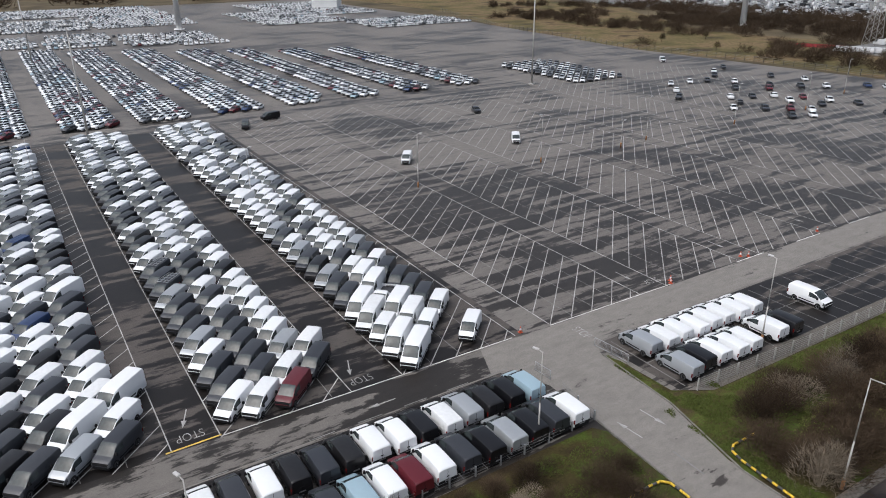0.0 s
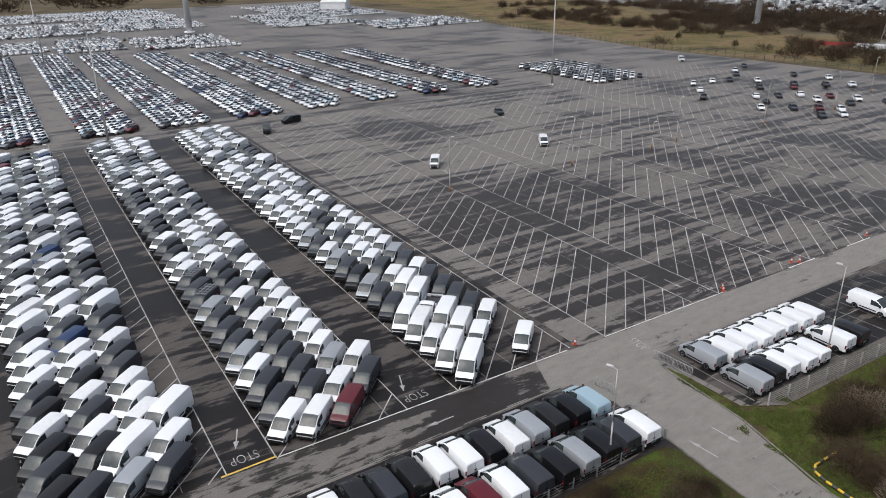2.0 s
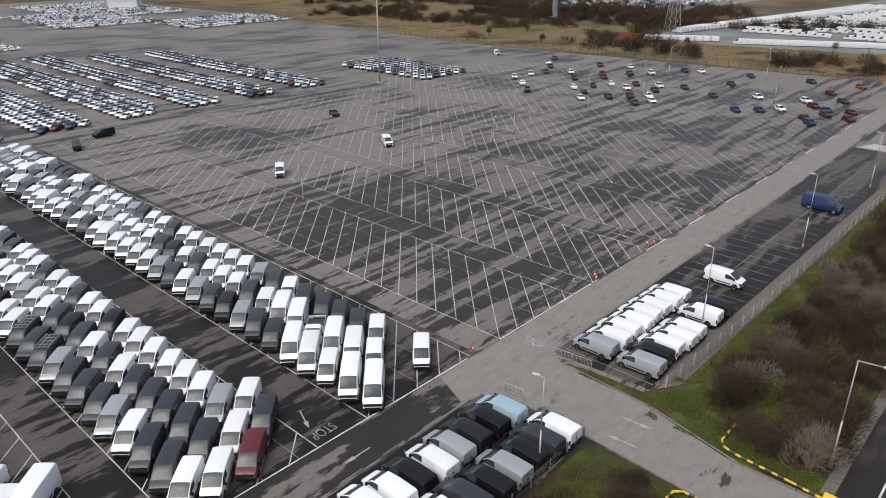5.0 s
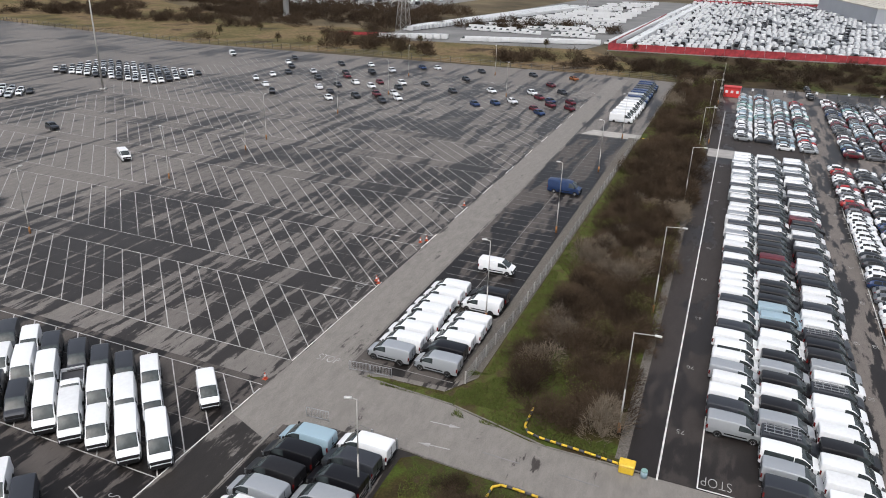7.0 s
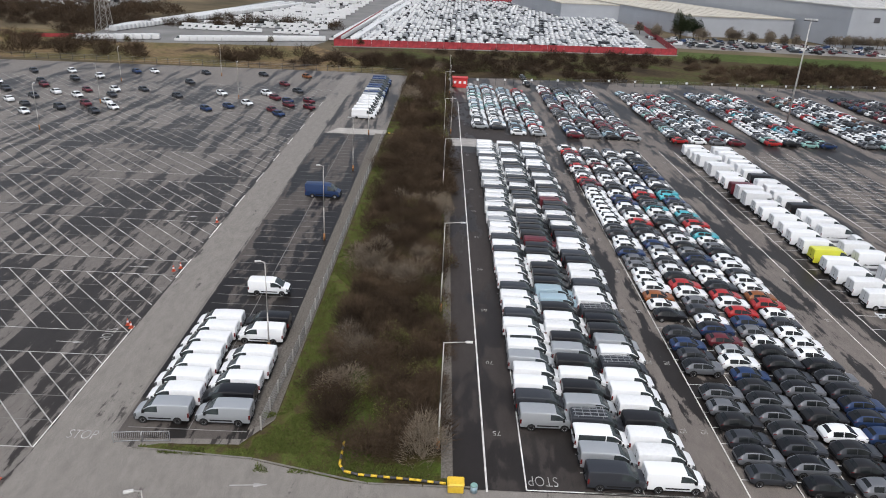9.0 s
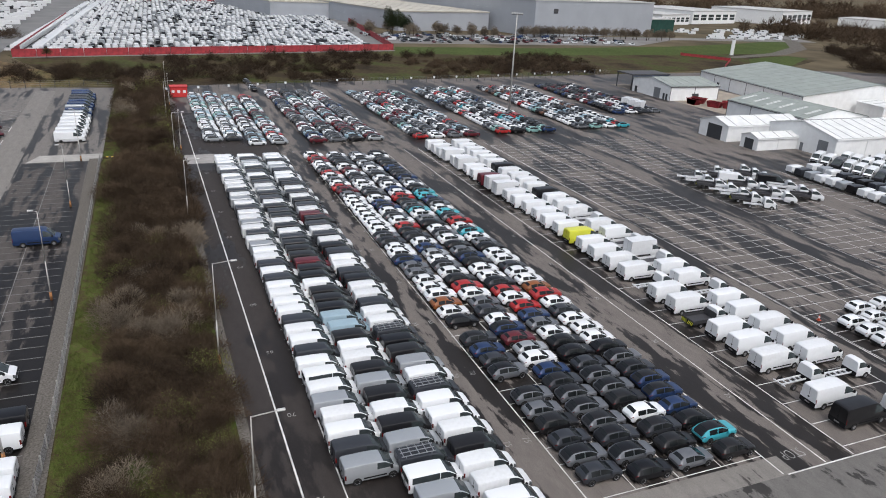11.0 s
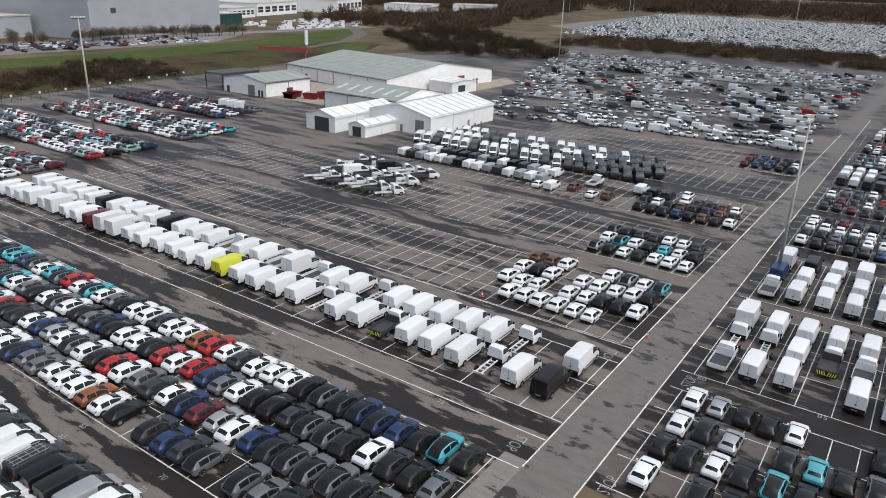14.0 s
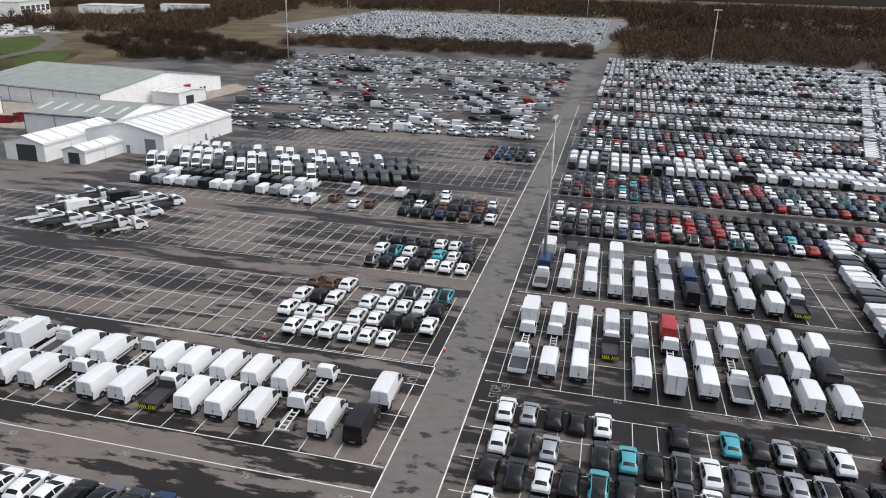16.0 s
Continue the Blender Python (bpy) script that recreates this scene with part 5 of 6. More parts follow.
l_.new(mix(n_, l_, 1.0, r1.outputs[0], r2.outputs[0], "MULTIPLY"), b_.inputs["Base Color"])
b_.inputs["Roughness"].default_value = 0.95
b_.inputs["Specular IOR Level"].default_value = 0.08
bump(n_, l_, b_, fine_.outputs[0], 0.6, 0.08)
for nm in ("planted_bank", "south_bank"):
    bpy.data.objects[nm].data.materials.clear()
    bpy.data.objects[nm].data.materials.append(m_)

CONC = plain("concrete_post", (0.33, 0.32, 0.30), 0.9, 0, 0.15, 3)
WIRE = plain("fence_wire", (0.22, 0.22, 0.22), 0.6, 0.5)


def fence(name, pts, h, gap, post_mat, wires, label, tags=0):
    root = tagged(new(name), label, "fence")
    me_post = block_mesh("post", post_mat, (-0.07, 0.07, -0.07, 0.07, 0, h), bevel=0.01)
    k = 0
    for (x0, y0), (x1, y1) in zip(pts, pts[1:]):
        d = math.hypot(x1 - x0, y1 - y0)
        n = max(1, round(d / gap))
        for i in range(n):
            put("post", me_post, root, (x0 + (x1 - x0) * i / n, y0 + (y1 - y0) * i / n, 0))
            if tags and k % tags == 0:
                put("sign", MESH.setdefault("tag", block_mesh("sign", PAINT["W"], (-0.09, -0.07, -0.35, 0.35, h - 0.9, h - 0.2), bevel=0.0)), root, (x0 + (x1 - x0) * i / n, y0 + (y1 - y0) * i / n, 0))
            k += 1
        for z in wires:
            bm = bmesh.new()
            tube(bm, (x0, y0, z), (x1, y1, z), 0.022, 0.022, 4)
            part("wire", bm, WIRE, root)


fence("wire_fence", [(57.4, 38.2), (75, 37.4), (120, 37.0), (172, 36.4)], 1.5, 3.0, CONC, (0.15, 0.4, 0.65, 0.9, 1.15, 1.4), "low wire fence on concrete posts along bank")
fence("boundary_fence", [(246, 20.5), (260, -36), (268, -100), (282, -165)], 2.4, 3.2, TRIM, (0.3, 0.8, 1.3, 1.8, 2.3), "dark wire boundary fence with white signs", 3)
fence("lot_fence", [(262, 36), (258, 127), (255.5, 180), (245, 235), (257, 353), (288, 458)], 2.2, 4.0, TRIM, (0.4, 1.0, 1.6, 2.1), "dark wire fence round the lot")
fence("bay_fence", [(-40, 39.6), (36.5, 39.8), (45.2, 40.2), (45.8, 45.5)], 1.1, 2.6, STEEL, (0.4, 0.75, 1.05), "low galvanised rail behind parked vans")


def hurdle(x, y, rz):
    root = tagged(new("crowd_barrier"), "galvanised steel barrier panel on feet", "barrier", "barrier panels")
    bm = bmesh.new()
    for a, b in (((0, 0, 0.15), (2.3, 0, 0.15)), ((0, 0, 1.1), (2.3, 0, 1.1)), ((0, 0, 0.0), (0, 0, 1.1)), ((2.3, 0, 0.0), (2.3, 0, 1.1))):
        tube(bm, a, b, 0.03, 0.03, 6)
    part("frame", bm, STEEL, root)
    for k in range(1, 14):
        bm = bmesh.new()
        tube(bm, (k * 0.164, 0, 0.15), (k * 0.164, 0, 1.1), 0.012, 0.012, 4)
        part("bar", bm, STEEL, root)
    root.matrix_world = pose(x, y, 0.02, 0, 0, rz)


for x, y, rz in ((54.7, 50.3, -82), (55.0, 47.9, -85), (45.9, 50.0, -85)):
    hurdle(x, y, rz)


# ---- shrubs and trees ----
def bark(name, lo, hi, rough=0.95):
    m, n, l, b = material(name)
    info = n.new("ShaderNodeObjectInfo")
    geo = n.new("ShaderNodeNewGeometry")
    add = n.new("ShaderNodeMath")
    add.operation = "MULTIPLY_ADD"
    add.inputs[1].default_value = 0.55
    l.new(info.outputs["Random"], add.inputs[0])
    half = n.new("ShaderNodeMath")
    half.operation = "MULTIPLY"
    half.inputs[1].default_value = 0.45
    l.new(geo.outputs["Random Per Island"], half.inputs[0])
    l.new(half.outputs[0], add.inputs[2])
    r = ramp(n, [(0.1, lo), (0.9, hi)])
    l.new(add.outputs[0], r.inputs[0])
    l.new(r.outputs[0], b.inputs["Base Color"])
    b.inputs["Roughness"].default_value = rough
    b.inputs["Specular IOR Level"].default_value = 0.08
    return m


TWIG = bark("brown_twigs", (0.020, 0.014, 0.010), (0.088, 0.062, 0.040))
TWIG_PALE = bark("grey_twigs", (0.08, 0.065, 0.05), (0.20, 0.165, 0.125))
LEAF = bark("dull_green_leaves", (0.055, 0.065, 0.018), (0.17, 0.175, 0.055))
PINE = bark("dark_needles", (0.012, 0.018, 0.010), (0.035, 0.045, 0.02))
BLADE = bark("grass_blades", (0.034, 0.046, 0.010), (0.095, 0.110, 0.030))


def spikes(seed, n, radius, height, length, thick, leaf=0.0, lift=0.55):
    """Twigs as three-sided tapering spikes in a dome, and small leaf quads. Returns vertices, faces, material numbers."""
    r = random.Random(seed)
    v, f, m = [], [], []
    lobes = [(r.uniform(-0.55, 0.55) * radius, r.uniform(-0.55, 0.55) * radius, r.uniform(0.55, 1.0)) for _ in range(5)]
    for _ in range(n):
        lx, ly, lh = r.choice(lobes)
        a, q = r.uniform(0, 6.283), r.random() ** 0.6
        rad = radius * 0.62 * q
        z = height * lh * (r.random() ** 0.7) * math.sqrt(max(0.05, 1 - 0.8 * q * q))
        p = Vector((lx + rad * math.cos(a), ly + rad * math.sin(a), z))
        d = Vector((math.cos(a) * q + r.uniform(-0.7, 0.7), math.sin(a) * q + r.uniform(-0.7, 0.7), lift + r.uniform(-0.5, 0.7))).normalized() * length * r.uniform(0.5, 1.3)
        if r.random() < leaf:
            s = Vector((r.uniform(-1, 1), r.uniform(-1, 1), r.uniform(-1, 1))).normalized()
            w = d.cross(s).normalized() * thick * 3
            d = d.normalized() * thick * 7
            k = len(v)
            v += [tuple(p - w), tuple(p + d * 0.5 - w * 0.2), tuple(p + d), tuple(p + w)]
            f.append((k, k + 1, k + 2, k + 3)), m.append(1)
            continue
        s = d.orthogonal().normalized() * thick
        u = d.cross(s).normalized() * thick
        k = len(v)
        v += [tuple(p + s), tuple(p - s * 0.5 + u * 0.87), tuple(p - s * 0.5 - u * 0.87), tuple(p + d)]
        f += [(k, k + 1, k + 3), (k + 1, k + 2, k + 3), (k + 2, k, k + 3)]
        m += [0, 0, 0]
    return v, f, m


def mesh_of(name, data, mats):
    v, f, m = data
    me = bpy.data.meshes.new(name)
    me.from_pydata(v, [], f)
    for x in mats:
        me.materials.append(x)
    me.polygons.foreach_set("material_index", m)
    me.update()
    return me


def shrub_mesh(seed, height, leaf, mats):
    """Stems and twigs of one shrub in one mesh."""
    v, f, m = spikes(seed, 1500, 1.9, height, 0.75, 0.017, leaf)
    r = random.Random(seed)
    for _ in range(9):
        a = r.uniform(0, 6.283)
        p = Vector((0.2 * math.cos(a), 0.2 * math.sin(a), 0))
        t = Vector((1.2 * math.cos(a) * r.random(), 1.2 * math.sin(a) * r.random(), height * r.uniform(0.5, 0.8)))
        k = len(v)
        for q, w in ((p, 0.05), (t, 0.015)):
            v += [(q.x + w, q.y, q.z), (q.x - w * 0.5, q.y + w * 0.87, q.z), (q.x - w * 0.5, q.y - w * 0.87, q.z)]
        f += [(k, k + 1, k + 4, k + 3), (k + 1, k + 2, k + 5, k + 4), (k + 2, k, k + 3, k + 5)]
        m += [0, 0, 0]
    return mesh_of("shrub", (v, f, m), mats)


KINDS = [(shrub_mesh(s, h, lf, mats), words)
         for s, h, lf, mats, words in ((1, 2.6, 0.0, [TWIG, LEAF], "bare brown winter shrub with dense twigs"),
                                       (2, 3.1, 0.0, [TWIG, LEAF], "bare brown winter shrub with dense twigs"),
                                       (3, 2.2, 0.25, [TWIG, LEAF], "brown shrub with a few dull green leaves"),
                                       (4, 3.4, 0.0, [TWIG_PALE, LEAF], "pale grey bare shrub with spreading twigs"),
                                       (5, 2.8, 0.75, [TWIG, LEAF], "olive green leafy shrub"))]


def bush(k, x, y, s, rz):
    mesh, words = KINDS[k]
    ob = tagged(new("shrub", mesh), words + " on the bank", "shrub", "shrubs on the bank")
    ob.matrix_world = pose(x, y, 0.0, 0, 0, rz) @ Matrix.Diagonal((s, s, s * rng.uniform(0.8, 1.15), 1))


veg = random.Random(21)
placed = []
tries = 0
while len(placed) < 228 and tries < 6000:
    tries += 1
    x, y = veg.uniform(53, 262), veg.uniform(22.7, 32.2)
    if x > 62:
        y = veg.uniform(22.6, 32.6)
    if (56 < x < 68 and 27.5 < y < 31 + (x - 56) * 0.1) or 170 < x < 177 or (x < 58.6 and y > 28.6) or x < 54.2:
        continue
    gap = 1.85 if x < 120 else 2.9
    if any((x - a) ** 2 + (y - b) ** 2 < gap * gap for a, b in placed):
        continue
    placed.append((x, y))
    k = veg.choices((0, 1, 2, 3, 4), (38, 34, 12, 8, 8))[0]
    bush(k, x, y, veg.uniform(0.9, 1.35) * (1.0 if x < 120 else 1.35), veg.uniform(0, 360))
for x, y, k, s in ((58.8, 26.3, 4, 1.1), (63.5, 28.6, 4, 0.8), (72.5, 27.2, 4, 1.1), (70.8, 31.5, 3, 1.3), (62.0, 32.8, 0, 1.2), (64.8, 34.0, 1, 1.0), (118, 27, 2, 1.5), (158, 28, 4, 1.0)):
    bush(k, x, y, s, veg.uniform(0, 360))
near = []
tries = 0
while len(near) < 84 and tries < 3000:
    tries += 1
    x, y = veg.uniform(-8, 42.5), veg.uniform(23, 38.0)
    if x > 42.2 and y > 34 or any((x - a) ** 2 + (y - b) ** 2 < 4.2 for a, b in near):
        continue
    near.append((x, y))
    bush(veg.choices((0, 1, 2, 3, 4), (36, 26, 14, 16, 8))[0], x, y, veg.uniform(0.55, 1.05), veg.uniform(0, 360))


def blades(name, regions, n, h, mats, label, seed):
    """Grass blades scattered over rectangles, as one mesh."""
    r = random.Random(seed)
    v, f = [], []
    for x0, x1, y0, y1, share in regions:
        for _ in range(int(n * share)):
            x, y = r.uniform(x0, x1), r.uniform(y0, y1)
            if noise.noise(Vector((x * 0.35, y * 0.35, 3.0))) < -0.18:
                continue
            a, t = r.uniform(0, 6.283), h * r.uniform(0.5, 1.3)
            c, s = math.cos(a) * 0.05, math.sin(a) * 0.05
            k = len(v)
            v += [(x - c, y - s, 0.02), (x + c, y + s, 0.02), (x + s * 3 * r.random() * 2, y - c * 3 * r.random() * 2, t)]
            f.append((k, k + 1, k + 2))
    me = bpy.data.meshes.new(name)
    me.from_pydata(v, [], f)
    for m in mats:
        me.materials.append(m)
    return tagged(new(name, me), label, "grass", kind="stuff")


blades("grass_tufts", [(54.5, 60, 33.5, 38.5, 0.10), (59, 100, 34.0, 36.9, 0.30), (100, 172, 34.2, 36.2, 0.18), (51.8, 56, 30.5, 37.5, 0.08), (56, 70, 27, 31.5, 0.14), (51.6, 53.5, 22, 30, 0.06),
                       (36, 44.0, 26, 38, 0.10), (53.6, 54.6, 38, 48, 0.04)], 42000, 0.16, [BLADE], "short rough green grass on the banks", 5)

# ---- rough land beyond the fences ----
def land(name, outline, z, stops, scale, label, fine_scale=0.6):
    m, n, l, b = material(name + "_ground")
    t, t2 = tex(n, l, scale, 6, 0.65), tex(n, l, fine_scale, 5, 0.7)
    r = ramp(n, stops)
    l.new(t.outputs[0], r.inputs[0])
    r2 = ramp(n, [(0.3, (0.6, 0.6, 0.6)), (0.7, (1.3, 1.3, 1.3))])
    l.new(t2.outputs[0], r2.inputs[0])
    l.new(mix(n, l, 1.0, r.outputs[0], r2.outputs[0], "MULTIPLY"), b.inputs["Base Color"])
    b.inputs["Roughness"].default_value = 0.95
    b.inputs["Specular IOR Level"].default_value = 0.08
    return sheet(name, outline, z, m, label)


land("grass_verge", [(54.6, 39.5), (55.0, 45.5), (54.3, 47.8), (53.6, 38.5), (52.0, 31.2), (57.5, 31.4), (60, 33.2), (100, 33.0), (171, 32.8), (171, 36.0), (59, 37.2)], 0.032,
     [(0.36, (0.050, 0.038, 0.022)), (0.47, (0.060, 0.056, 0.020)), (0.56, (0.060, 0.078, 0.018)), (0.70, (0.080, 0.070, 0.032))], 0.7, "green grass verge below the wire fence", 6.0)
land("grass_glade", [(55.8, 27.2), (62, 26.6), (69, 28.6), (70, 31), (62, 31.4), (56, 30.2)], 0.03, [(0.34, (0.05, 0.04, 0.018)), (0.46, (0.042, 0.052, 0.013)), (0.64, (0.055, 0.078, 0.018))], 0.5, "green grass between the shrubs", 6.0)
land("roadside_grass", [(44.3, 24), (45.0, 38.2), (44.0, 39.2), (41, 36), (40.5, 30), (41, 24)], 0.032, [(0.36, (0.050, 0.036, 0.022)), (0.48, (0.040, 0.038, 0.015)), (0.58, (0.042, 0.055, 0.014)), (0.72, (0.058, 0.046, 0.026))], 0.7, "green grass beside the road", 6.0)
TAN = [(0.34, (0.038, 0.027, 0.017)), (0.45, (0.15, 0.108, 0.060)), (0.55, (0.095, 0.082, 0.036)), (0.66, (0.045, 0.034, 0.023))]
land("rough_grassland", [(263, 36), (300, 60), (330, 80), (345, 180), (330, 262), (420, 420), (420, 700), (290, 700), (289, 459), (258, 353), (246, 235), (256.5, 180), (259, 127)], -0.02, TAN, 0.035, "tan winter grassland with brown scrub")
land("scrub_verge", [(247, 21), (263, 36), (300, 60), (340, 75), (372, -95), (384, -330), (330, -345), (300, -290), (283, -165), (269, -100), (261, -36)], -0.02,
     [(0.35, (0.022, 0.016, 0.011)), (0.5, (0.055, 0.042, 0.023)), (0.60, (0.050, 0.058, 0.018)), (0.75, (0.032, 0.023, 0.015))], 0.04, "dark scrub verge with patches of grass")
GREEN = [(0.3, (0.040, 0.056, 0.016)), (0.7, (0.064, 0.086, 0.025))]
land("mown_grass", [(353, -88), (381, -98), (381, -190), (400, -300), (422, -370), (443, -425), (432, -442), (395, -402), (362, -345), (350, -196), (346, -158)], 0.0, GREEN, 0.05, "bright mown grass verge")
land("lower_grass", [(296, -283), (315, -279), (338, -300), (352, -345), (341, -350)], 0.0, GREEN, 0.05, "bright mown grass verge")
sheet("estate_path", [(340, -292), (346, -290), (366, -345), (400, -398), (450, -446), (500, -470), (500, -478), (446, -456), (392, -406), (358, -350)], 0.02, GRAVEL, "curving pale estate path")
sheet("estate_yard", [(398, -96), (452, -96), (460, -400), (560, -520), (440, -470), (442, -330), (400, -268)], 0.0, plain("estate_paving", (0.17, 0.165, 0.16), 0.9, 0, 0.25, 0.06), "grey paved estate parking yard")

# brushwood: many coarse clumps in one mesh for each stretch
def brush(name, spots, seed, mats, label, n=110, thick=0.05, leafy=0.0, category="scrub", spread=1.0):
    kinds = [spikes(seed + k, n, 2.2 * spread, 2.6, 1.5, thick, leafy, 0.5) for k in range(4)]
    kinds = [(np.array(v), f, m) for v, f, m in kinds]
    r = random.Random(seed)
    vs, fs, ms, base = [], [], [], 0
    for x, y, s in spots:
        v, f, m = r.choice(kinds)
        a = r.uniform(0, 6.283)
        c, q = math.cos(a) * s, math.sin(a) * s
        vs.append(v @ np.array([[c, q, 0], [-q, c, 0], [0, 0, s * r.uniform(0.7, 1.2)]]) + np.array([x, y, -0.1]))
        fs += [tuple(i + base for i in t) for t in f]
        ms += m
        base += len(v)
    me = bpy.data.meshes.new(name)
    me.from_pydata(np.concatenate(vs).tolist(), [], fs)
    for mt in mats:
        me.materials.append(mt)
    me.polygons.foreach_set("material_index", ms)
    me.update()
    return tagged(new(name, me), label, category, kind="stuff")


def scatter(seed, n, x0, x1, y0, y1, s0, s1, keep=lambda x, y: True, clump=0.0):
    r = random.Random(seed)
    out = []
    while len(out) < n:
        x, y = r.uniform(x0, x1), r.uniform(y0, y1)
        if keep(x, y) and (not clump or noise.noise(Vector((x * 0.02, y * 0.02, seed))) > clump - 0.25):
            out.append((x, y, r.uniform(s0, s1)))
    return out


def east_edge(y):
    """The lots' eastern boundary."""
    if y < 20:
        return 262 + max(0, (-36 - y)) * 0.16
    return 262 if y < 130 else 258 if y < 230 else 250 + (y - 235) * 0.12


brush("brushwood", scatter(3, 420, 262, 345, -175, 78, 0.6, 1.5, lambda x, y: x > east_edge(y) + 5 and x < 335 - y * 0.17, 0.1), 40, [TWIG, LEAF], "dark leafless brushwood beyond the fence", 170, 0.045)
brush("brushwood", scatter(4, 430, 255, 420, 78, 470, 0.8, 2.1, lambda x, y: x > east_edge(y) + 8 and not (300 < x < 372 and 60 < y < 182), 0.28), 50, [TWIG, LEAF], "brown brushwood on tan grassland", 170, 0.045)
brush("brushwood", scatter(5, 190, 352, 400, 175, 330, 0.8, 1.8), 60, [TWIG, LEAF], "brown brushwood and bare trees", 170, 0.05)
brush("brushwood", scatter(6, 160, 262, 330, -165, -80, 0.5, 1.2, lambda x, y: x > east_edge(y) + 5), 66, [TWIG, LEAF], "dark leafless brushwood beyond the fence", 170, 0.045)


def tree(x, y, h, mats, words, seed, crown=0.45, trunk=0.22, n=1600, leaf=0.0):
    root = tagged(new("tree"), words, "tree", "trees on the estate")
    r = random.Random(seed)
    bm = bmesh.new()
    tube(bm, (0, 0, -0.1), (0, 0, h * 0.35), trunk, trunk * 0.7, 8)
    tube(bm, (0, 0, h * 0.35), (0.2, 0.1, h * 0.8), trunk * 0.7, trunk * 0.2, 8)
    for k in range(9):
        a, z = r.uniform(0, 6.283), h * r.uniform(0.25, 0.65)
        tube(bm, (0, 0, z), (h * 0.28 * math.cos(a), h * 0.28 * math.sin(a), z + h * r.uniform(0.1, 0.28)), trunk * 0.4, 0.04, 5)
    part("trunk", bm, TWIG, root)
    v, f, m = spikes(seed, n, h * crown, h * 0.72, h * 0.13, h * 0.006, leaf, 0.4)
    crown_ob = put("crown", mesh_of("crown", (v, f, m), mats), root, (0, 0, h * 0.26))
    root.location = (x, y, 0)
    return root


first = tree(452, -120, 17, [PINE, PINE], "dark evergreen tree beside grey warehouse", 71, 0.3, 0.4, 2600, 0.7)
for k, (x, y) in enumerate(((452, -128), (565, -385), (572, -392))):
    copy_thing(first, pose(x, y, 0, 0, 0, 70 * k) @ Matrix.Diagonal((0.8, 0.8, 0.8, 1)))
bare = tree(446, -150, 8, [TWIG_PALE, LEAF], "small bare street tree on the estate", 72)
for k in range(26):
    y = -205 - k * 4.6
    copy_thing(bare, pose(449 - abs(k - 8) * 0.9 + veg.uniform(-3, 3), y, 0, 0, 0, k * 50))
for k in range(16):
    copy_thing(bare, pose(veg.uniform(430, 470), veg.uniform(-185, -98), 0, 0, 0, k * 40))
small = tree(283, 152, 5, [TWIG, LEAF], "small brown bush tree on tan grassland", 73, 0.4, 0.12, 900, 0.3)
for x, y in ((279, 138), (300, 150), (286, 190), (270, 205), (275, 240), (300, 235), (330, 60), (322, 98)):
    copy_thing(small, pose(x, y, 0, 0, 0, x * 7 % 360))

# woods to the horizon
def woods(name, spots, seed, label, n=80, thick=0.08):
    return brush(name, spots, seed, [TWIG, LEAF], label, n, thick, 0.0, "woodland", 1.0)


woods("woodland", scatter(11, 900, -420, 30, -760, -480, 2.2, 4.4, lambda x, y: y < -500 - max(0, -x - 60) * -0.15 + 30 and x < 24 - (y + 470) * 0.02), 80, "brown leafless woodland south of the compound")
woods("woodland", scatter(12, 500, -300, -60, -470, -90, 1.6, 3.0, lambda x, y: x < -58 + (y + 90) * 0.16), 84, "brown leafless woodland beside the compound")
woods("woodland", scatter(20, 420, -700, 15, -1180, -740, 3.0, 6.0), 86, "brown leafless woodland south of the compound", 70)
woods("woodland", scatter(13, 1500, -900, 1100, -2300, -1180, 4.0, 9.0), 88, "brown woodland reaching to the horizon")
woods("woodland", scatter(14, 900, 330, 900, -1200, -480, 2.4, 5.0, lambda x, y: x > 360 + (-480 - y) * 0.28 and not (560 < x < 760 and y > -860)), 92, "brown leafless woodland behind the estate")
woods("woodland", scatter(15, 900, 760, 2200, -1400, 1500, 3.0, 8.0), 96, "brown woodland reaching to the horizon")
woods("hedge", scatter(16, 430, 46, 260, -556, -452, 1.3, 2.1), 100, "dark tall hedge between the yards", 170, 0.04)
woods("hedge", scatter(17, 260, 215, 385, -520, -330, 1.2, 2.4, lambda x, y: abs((x - 300) * 0.9 + (y + 400)) < 60), 104, "dark bank of shrubs beside the estate path", 210, 0.035)
woods("woodland", scatter(18, 700, -400, 900, 660, 1500, 2.5, 7.0), 108, "brown woodland beyond the north lot")
woods("woodland", scatter(19, 240, 400, 470, 180, 420, 1.2, 2.4), 112, "brown leafless trees beside the far lot")

# ---- far lots, fences and buildings ----
PALE_TAR = plain("pale_yard_asphalt", (0.15, 0.15, 0.148), 0.9, 0, 0.2, 0.05)
sheet("red_fenced_lot", [(330, 72), (362, -92), (752, -142), (690, 60)], 0.02, PALE_TAR, "pale asphalt lot full of vans")
sheet("truck_lot", [(306, 178), (326, 82), (344, 78), (690, 62), (690, 150), (350, 182)], 0.02, PALE_TAR, "pale asphalt lot with rows of white vans")
sheet("distant_lot", [(430, 230), (820, 210), (900, 700), (440, 640)], 0.02, PALE_TAR, "pale asphalt lot in the distance")
sheet("yard_apron", [(40, -552), (240, -560), (372, -668), (430, -1230), (0, -1190)], 0.02, PALE_TAR, "distant asphalt yard packed with vans")
far = []
fr = random.Random(31)


